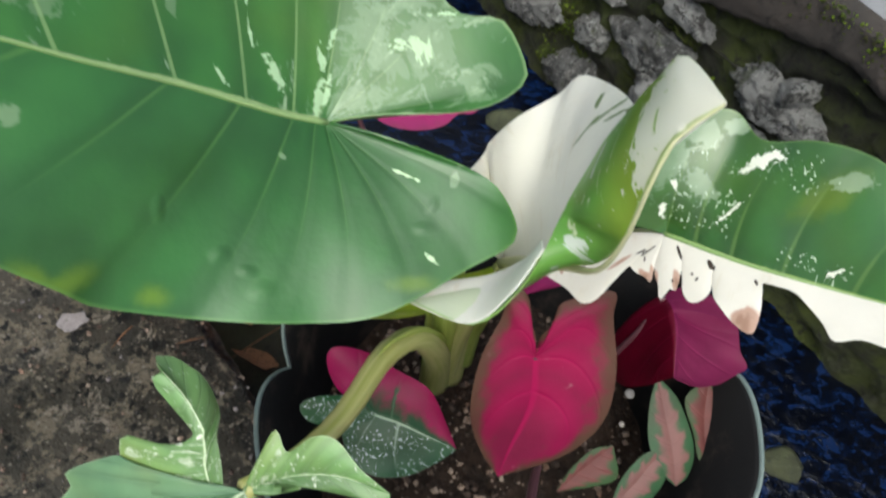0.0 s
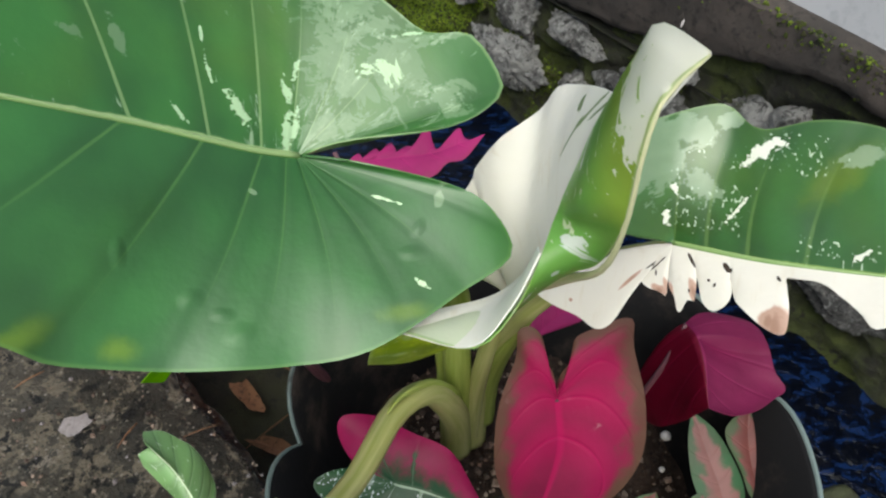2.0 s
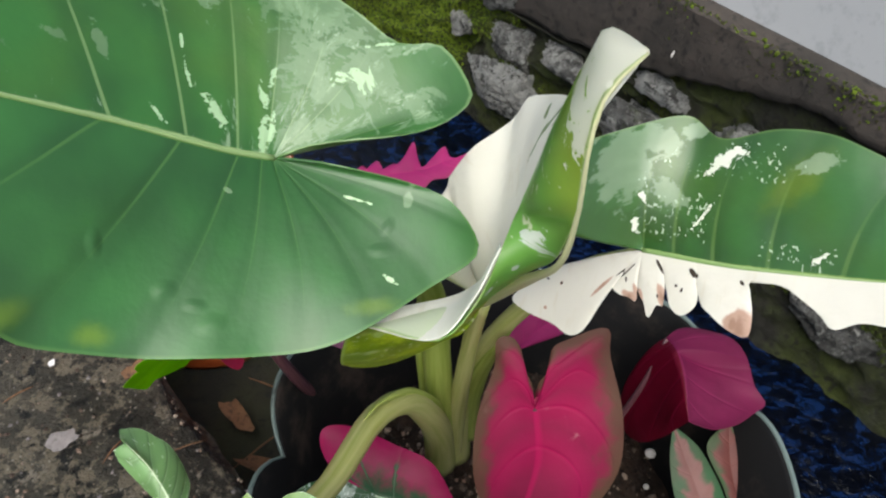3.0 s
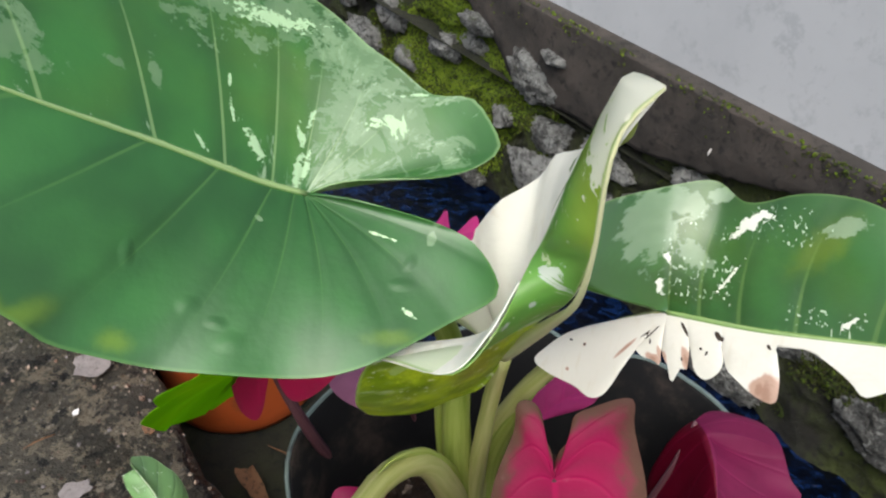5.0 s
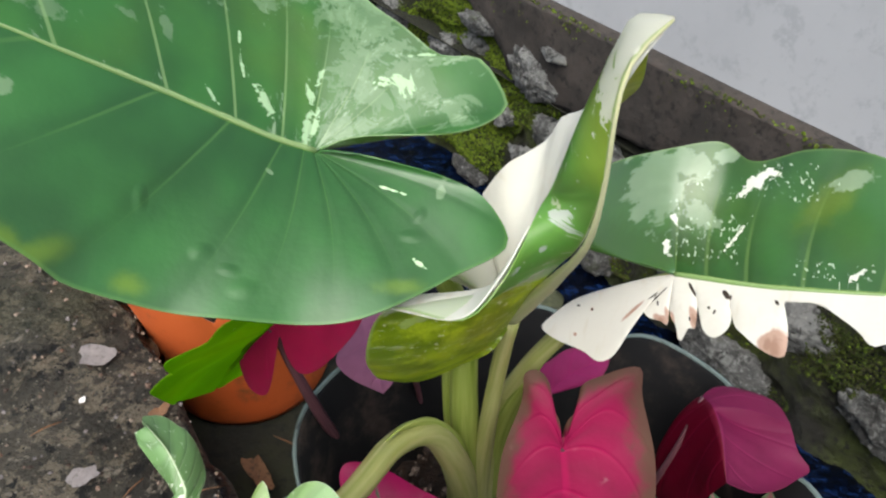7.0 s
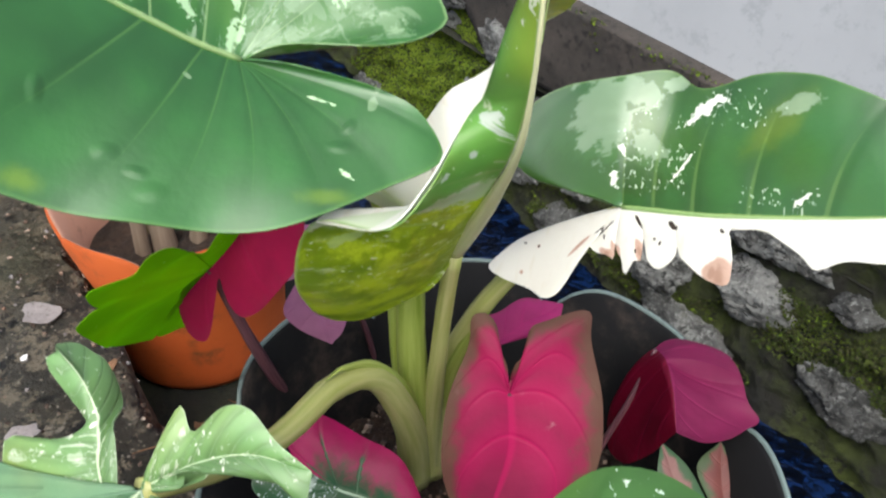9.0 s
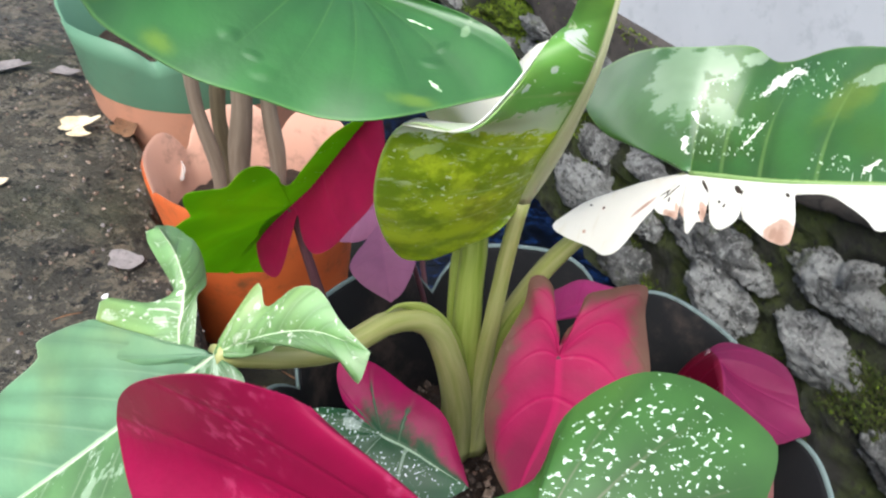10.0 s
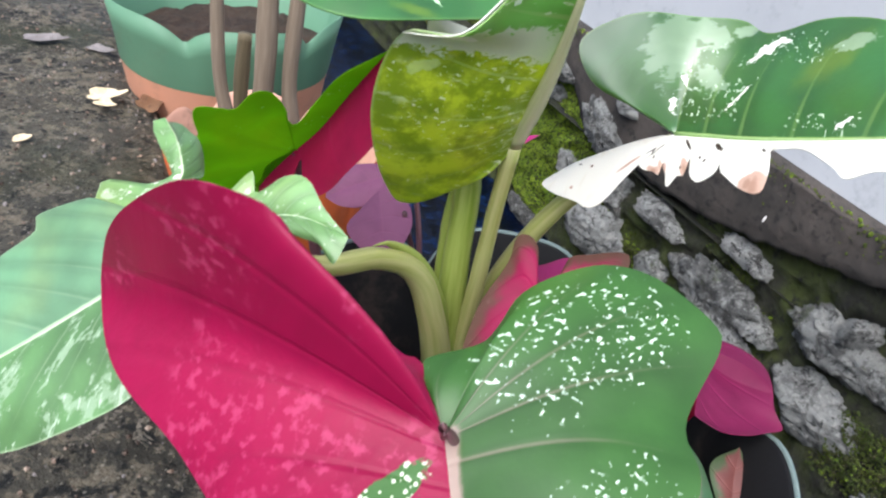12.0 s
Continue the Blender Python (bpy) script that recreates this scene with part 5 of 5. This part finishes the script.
leaf(cal, [(-0.153, 0.112, 0.338), (-0.143, 0.097, 0.329), (-0.132, 0.077, 0.318), (-0.124, 0.062, 0.309)], [([(-0.153, 0.112, 0.338), (-0.158, 0.098, 0.330), (-0.163, 0.079, 0.319), (-0.150, 0.069, 0.313), (-0.124, 0.062, 0.309)], 0, 0.003, 0), ([(-0.153, 0.112, 0.338), (-0.138, 0.120, 0.343), (-0.117, 0.099, 0.330), (-0.117, 0.073, 0.316), (-0.124, 0.062, 0.309)], 0, 0.003, 0)], [m_cal_mauve], veins=4, nu=40, seed=18, quilt=0.0004)
leaf(cal, [(-0.150, 0.149, 0.337), (-0.169, 0.137, 0.330), (-0.184, 0.126, 0.323), (-0.198, 0.112, 0.315)], [([(-0.150, 0.149, 0.337), (-0.163, 0.154, 0.339), (-0.189, 0.144, 0.334), (-0.202, 0.127, 0.324), (-0.198, 0.112, 0.315)], 0, 0.003, 0), ([(-0.150, 0.149, 0.337), (-0.152, 0.130, 0.326), (-0.165, 0.115, 0.317), (-0.183, 0.109, 0.314), (-0.198, 0.112, 0.315)], 0, 0.003, 0)], [m_cal_mauve], veins=4, nu=40, seed=19, quilt=0.0004)
leaf(cal, [(-0.159, 0.188, 0.365), (-0.129, 0.194, 0.368), (-0.093, 0.201, 0.370), (-0.051, 0.222, 0.376)], [([(-0.159, 0.188, 0.365), (-0.150, 0.197, 0.368), (-0.144, 0.191, 0.366), (-0.137, 0.202, 0.370), (-0.130, 0.196, 0.368), (-0.126, 0.208, 0.372), (-0.118, 0.199, 0.369), (-0.112, 0.207, 0.371), (-0.104, 0.207, 0.371), (-0.098, 0.227, 0.378), (-0.093, 0.212, 0.373), (-0.088, 0.205, 0.371), (-0.080, 0.216, 0.374), (-0.072, 0.226, 0.377), (-0.066, 0.215, 0.374), (-0.051, 0.222, 0.376)], 0, 0.003, 0), ([(-0.159, 0.188, 0.365), (-0.135, 0.175, 0.362), (-0.109, 0.175, 0.361), (-0.089, 0.183, 0.364), (-0.079, 0.194, 0.368), (-0.066, 0.199, 0.369), (-0.051, 0.222, 0.376)], 0, 0.003, 0)], [m_cal_hot], "ragged pink leaf eaten at the edge", veins=5, nu=60, seed=20, quilt=0.0004)
part("petiole", tube([(-0.10, 0.13, 0.18), (-0.11, 0.12, 0.26), (-0.125, 0.10, 0.335)], [0.003, 0.0025, 0.002]), m_stalk_purple, cal)
part("petiole", tube([(-0.10, 0.13, 0.18), (-0.13, 0.17, 0.28), (-0.17, 0.20, 0.365)], [0.003, 0.0025, 0.002]), m_stalk_purple, cal)


# ---- stones, moss and small litter ----
def blob(seed, squash=(1, 1, 1), rough=0.28, detail=2, cuts=0):
    """A lump; cuts: how many flat breaks it has."""
    rnd = random.Random(int(seed * 1000))
    planes = []
    for _ in range(cuts):
        d = V(rnd.gauss(0, 1), rnd.gauss(0, 1), rnd.gauss(0, 1)).normalized()
        planes.append((d, rnd.uniform(0.62, 0.92)))
    bm = bmesh.new()
    bmesh.ops.create_icosphere(bm, subdivisions=detail, radius=1)
    for v in bm.verts:
        d = v.co.normalized()
        k = 1 + rough * noise.noise(d * 1.3 + V(seed * 7.1, 0, 0)) + rough * 0.5 * noise.noise(d * 3.1 + V(0, seed * 3.3, 0))
        for m, far in planes:
            c = d.dot(m)
            if c > 0.05:
                k = min(k, far / c)
        k += rough * 0.30 * noise.noise(d * 6 + V(0, 0, seed)) + rough * 0.20 * noise.noise(d * 15 + V(0, 0, seed)) + rough * 0.10 * noise.noise(d * 40 + V(0, 0, seed))
        q = d * k
        v.co = V(q.x * squash[0], q.y * squash[1], q.z * squash[2])
    return bm


WALL_TURN = Matrix((W_ALONG, W_OUT, V(0, 0, 1))).transposed()


def wall_stone(s, z, w, h, tilt=0.0, proud=0.02, seed=0):
    ob = part("stone", blob(seed, (w * 0.66, 0.048, h * 0.66), 0.42, 5, 16), m_stone_dark if z < -0.47 or s < -0.2 else m_stone, wall)
    ob.matrix_world = Matrix.Translation(wall_face(s, z) - W_OUT * (proud - 0.02)) @ WALL_TURN.to_4x4() @ Matrix.Rotation(tilt * 0.25, 4, "Y")
    return ob


STONES = ((0.19, -0.31, 0.25, 0.15, 0.1), (0.09, -0.40, 0.17, 0.13, 0.3), (-0.14, -0.36, 0.23, 0.12, -0.45), (-0.10, -0.215, 0.22, 0.11, -0.4), (0.40, -0.38, 0.10, 0.07, 0),
          (0.66, -0.43, 0.24, 0.15, 0.2), (0.69, -0.31, 0.19, 0.13, 0), (0.78, -0.16, 0.16, 0.13, 0), (0.45, -0.25, 0.17, 0.05, -0.3), (0.18, -0.18, 0.15, 0.05, -0.35),
          (0.06, -0.30, 0.09, 0.045, -0.3), (-0.12, -0.145, 0.06, 0.05, 0), (0.42, -0.54, 0.17, 0.12, 0.3), (1.10, -0.18, 0.12, 0.10, 0), (1.22, -0.23, 0.13, 0.09, 0.2))
STONES += ((1.58, -0.22, 0.15, 0.15, 0), (1.43, -0.35, 0.14, 0.09, 0), (0.99, -0.58, 0.14, 0.06, 0), (0.69, -0.055, 0.10, 0.035, 0), (1.04, -0.09, 0.13, 0.06, 0),
           (-0.07, -0.55, 0.25, 0.12, -0.4), (-0.34, -0.24, 0.09, 0.06, 0), (1.44, -0.60, 0.2, 0.08, 0), (-0.42, -0.42, 0.2, 0.13, 0.2), (-0.62, -0.3, 0.22, 0.14, 0), (1.75, -0.4, 0.2, 0.15, 0), (1.95, -0.25, 0.2, 0.13, 0), (0.88, -0.33, 0.10, 0.07, 0.4))
for k, (s, z, w, h, tilt) in enumerate(STONES):
    wall_stone(s, z, w, h, tilt, 0.03 if z < BAND_Z else 0.05, k + 1)


def scatter(name, spots, size, mats, label, category, rough=0.3, flat=0.6, seed=5, parent=None):
    """Many small lumps joined into one mesh."""
    rnd = random.Random(seed)
    verts, faces, slots = [], [], []
    base = [V(1, 0, 0), V(-1, 0, 0), V(0, 1, 0), V(0, -1, 0), V(0, 0, 1), V(0, 0, -1)]
    tri = ((0, 2, 4), (2, 1, 4), (1, 3, 4), (3, 0, 4), (2, 0, 5), (1, 2, 5), (3, 1, 5), (0, 3, 5))
    for p in spots:
        r = size * (0.4 + rnd.random() ** 2 * 1.4)
        turn = Euler((rnd.random() * 6, rnd.random() * 6, rnd.random() * 6)).to_matrix()
        o = len(verts)
        for b in base:
            verts.append(p + turn @ (b * r * (0.6 + 0.7 * rnd.random())))
        faces += [tuple(o + i for i in f) for f in tri]
        slots += [rnd.randrange(len(mats))] * 8
    me = bpy.data.meshes.new(name)
    me.from_pydata(verts, [], faces)
    for m in mats:
        me.materials.append(m)
    me.polygons.foreach_set("material_index", slots)
    ob = new(name, me)
    return tagged(ob, label, category, kind="stuff")


rnd = random.Random(3)
bright, dull = [], []
while len(bright) + len(dull) < 64000:
    s = rnd.uniform(-0.7, 2.05)
    top = band_low(s)
    z = rnd.uniform(-0.56, top + 0.01)
    lush = math.exp(-((s - 1.15) / 0.40) ** 2)
    k = noise.noise(V(s * 3.2, z * 4.5, 11)) + 0.45 * noise.noise(V(s * 11, z * 11, 4)) + 0.85 * lush - 0.06
    if k > 0.10 + 0.25 * rnd.random():
        (bright if rnd.random() < 0.04 + 0.96 * lush else dull).append(wall_face(s, z) - W_OUT * (0.004 + 0.010 * rnd.random()))
for _ in range(7000):
    s = rnd.uniform(-0.8, 2.2)
    if noise.noise(V(s * 4, 0, 8)) > -0.2:
        (bright if rnd.random() < 0.3 else dull).append(W_FOOT + W_ALONG * s + V(0, 0, CAP_Z - abs(rnd.gauss(0, 0.03)) + 0.004) + W_OUT * (-0.037 + 0.02 * rnd.random()))
scatter("moss", bright, 0.0036, [m_moss, m_moss, m_moss, m_moss_dark], "bright yellow-green moss cushions on the stone wall", "moss", seed=6)
scatter("moss", dull, 0.0030, [m_moss_dark, m_moss_dark, m_moss_dull], "dark green moss in the joints of the stone wall", "moss", seed=7)

spots = []
for _ in range(2600):
    a, r = rnd.random() * 6.283, 0.145 * math.sqrt(rnd.random())
    spots.append(V(r * math.cos(a), r * math.sin(a), 0.172 + 0.012 * (1 - r / 0.145) + 0.002))
scatter("grit", spots, 0.0024, [m_grit, m_soil, m_soil, m_dark_grit], "small brown grit and bark crumbs on the soil", "grit", seed=8)

for x, y, r in ((0.13, 0.066, 0.0048), (0.098, 0.12, 0.003), (0.122, 0.035, 0.0026)):
    ob = part("pellet", blob(x * 100, (r, r, r * 0.8), 0.10, 2), m_pale_grit)
    ob.location = (x, y, 0.179)
    tagged(ob, "small round white pellet lying on the dark soil", "pellet", "pellets on the soil")


def flake(name, at, size, mat, label, category, turn=0.0, curl=0.3, seed=0, long=1.8):
    """A thin curled scrap with an uneven outline."""
    bm = bmesh.new()
    mid = bm.verts.new((0, 0, 0))
    ring = []
    for j in range(18):
        a = 2 * math.pi * j / 18
        r = size * (0.8 + 0.45 * noise.noise(V(math.cos(a) * 1.5, math.sin(a) * 1.5, seed * 5.0)))
        x, y = r * math.cos(a) * long / 1.4, r * math.sin(a) / 1.4
        ring.append(bm.verts.new((x, y, curl * (y * y) / size + 0.2 * curl * x * x / size)))
    for j in range(18):
        bm.faces.new((mid, ring[j], ring[(j + 1) % 18]))
    low = bmesh.ops.extrude_face_region(bm, geom=list(bm.faces))["geom"]
    bmesh.ops.translate(bm, verts=[v for v in low if isinstance(v, bmesh.types.BMVert)], vec=(0, 0, 0.0009))
    bmesh.ops.recalc_face_normals(bm, faces=bm.faces)
    ob = part(name, bm, mat, smooth=False)
    ob.matrix_world = pose(*at, 4, -3, turn)
    return tagged(ob, label, category, "litter on the slab")


for at, size, mat, turn, curl, long, words in (
        ((-0.672, 0.392, 0.158), 0.022, m_straw, 60, 0.6, 1.9, "dry curled straw-yellow petal scrap on the slab"), ((-0.655, 0.372, 0.158), 0.016, m_straw, 20, 0.8, 1.6, "dry curled straw-yellow petal scrap on the slab"),
        ((-0.877, 0.504, 0.155), 0.026, m_flake, 40, 0.3, 2.2, "pale dry leaf lying on the slab"), ((-0.458, 0.182, 0.149), 0.026, m_flake, 10, 0.1, 1.4, "flat lilac-grey flake lying on the slab"),
        ((-0.674, 0.249, 0.152), 0.012, m_straw, 80, 0.3, 1.6, "small pale dry scrap on the slab"), ((-0.80, 0.53, 0.152), 0.022, m_flake, 0, 0.3, 1.9, "pale dry leaf lying on the slab"),
        ((-0.62, 0.42, 0.153), 0.03, m_dry, 120, 0.4, 1.5, "brown dry leaf lying on the slab"), ((-0.363, 0.124, 0.149), 0.012, m_dry, 70, 0.3, 1.6, "small brown dry scrap on the slab"),
        ((-0.40, 0.05, 0.148), 0.016, m_flake, 30, 0.1, 1.5, "flat lilac-grey flake lying on the slab"), ((-0.444, 0.126, 0.149), 0.006, m_pale_grit, 0, 0.1, 1.0, "tiny white chip lying on the slab"),
        ((-0.30, 0.165, -0.012), 0.020, m_dry, -40, 0.7, 2.4, "brown dry leaf fallen on the ledge"), ((-0.255, 0.105, -0.012), 0.014, m_dry, -15, 0.7, 3.2, "brown dry leaf fallen on the ledge"),
        ((-0.44, 0.235, 0.10), 0.022, m_dry, -45, 0.6, 1.8, "brown dry leaf caught at the slab's edge")):
    flake("dry_leaf" if mat is m_dry else "scrap", at, size, mat, words, "litter", turn, curl, at[0] * 50, long)

spots = []
for _ in range(4200):
    k, s = rnd.random() ** 1.5 * 0.9, rnd.uniform(-0.4, 1.3)
    spots.append(slab_place(s, k) + V(0, 0, 0.001))
scatter("gravel", spots, 0.0019, [m_grit, m_flake, m_dark_grit, m_grit], "fine pale crumbs and grit strewn on the slab", "grit", seed=9)

for s, k, r, z in ((-0.60, 0.95, 0.05, 0.0), (-0.45, 0.80, 0.045, 0.012), (-0.72, 0.70, 0.07, -0.01), (-0.3, 0.9, 0.05, 0.0), (0.0, 0.97, 0.06, 0.0), (0.75, 1.0, 0.07, 0.0), (-0.85, 0.9, 0.06, 0.0)):
    ob = part("stone", blob(s * 9 + 20, (r, r * 0.8, r * 0.5), 0.25, 3, 6), m_wet_stone)
    ob.location = EDGE + ALONG * s + OUT * k + V(0, 0, WATER_Z + z)
    tagged(ob, "wet mossy stone lying in the canal water", "stone", "stones in the water")


def strip(name, a, b, width, mat, label, category, thick=0.0015):
    """A thin straight scrap between two places."""
    a, b = Vector(a), Vector(b)
    bm = tube([a, a.lerp(b, 0.5) + V(0, 0, 0.002), b], [width * 0.4, width, width * 0.5], sides=6, n=6, flat=0.4)
    return tagged(part(name, bm, mat), label, category)


on_band = W_FOOT + W_ALONG * 0.17 - W_OUT * 0.040
strip("scrap", on_band + V(0, 0, -0.070), on_band + V(0.002, 0, -0.052), 0.0035, m_pale_grit, "small white scrap stuck on the dark cement band", "litter")
for a, b, w in (((-0.225, 0.125, -0.014), (-0.165, 0.10, -0.012), 0.003), ((-0.25, 0.05, -0.012), (-0.20, 0.075, -0.012), 0.002), ((-0.29, 0.10, -0.013), (-0.235, 0.16, -0.011), 0.0018), ((-0.30, 0.22, -0.013), (-0.24, 0.20, -0.012), 0.0025)):
    strip("twig", a, b, w, m_dry, "thin dry brown twig lying on the damp ledge", "twig")
for a, b, w in (((-0.355, 0.03, 0.149), (-0.345, 0.055, 0.150), 0.0012), ((-0.27, 0.06, 0.149), (-0.30, 0.045, 0.149), 0.001), ((-0.47, 0.08, 0.149), (-0.45, 0.10, 0.149), 0.0012)):
    strip("twig", a, b, w, m_dry, "short dry brown twig lying on the slab", "twig")

at_label = Vector((-0.489, 0.349, 0.160))
flake("paper_label", at_label, 0.020, m_pale_grit, "torn white paper label stuck inside the orange pot", "label", 20, 0.2, 4, 1.5).matrix_world = pose(*at_label, 70, 0, -45)
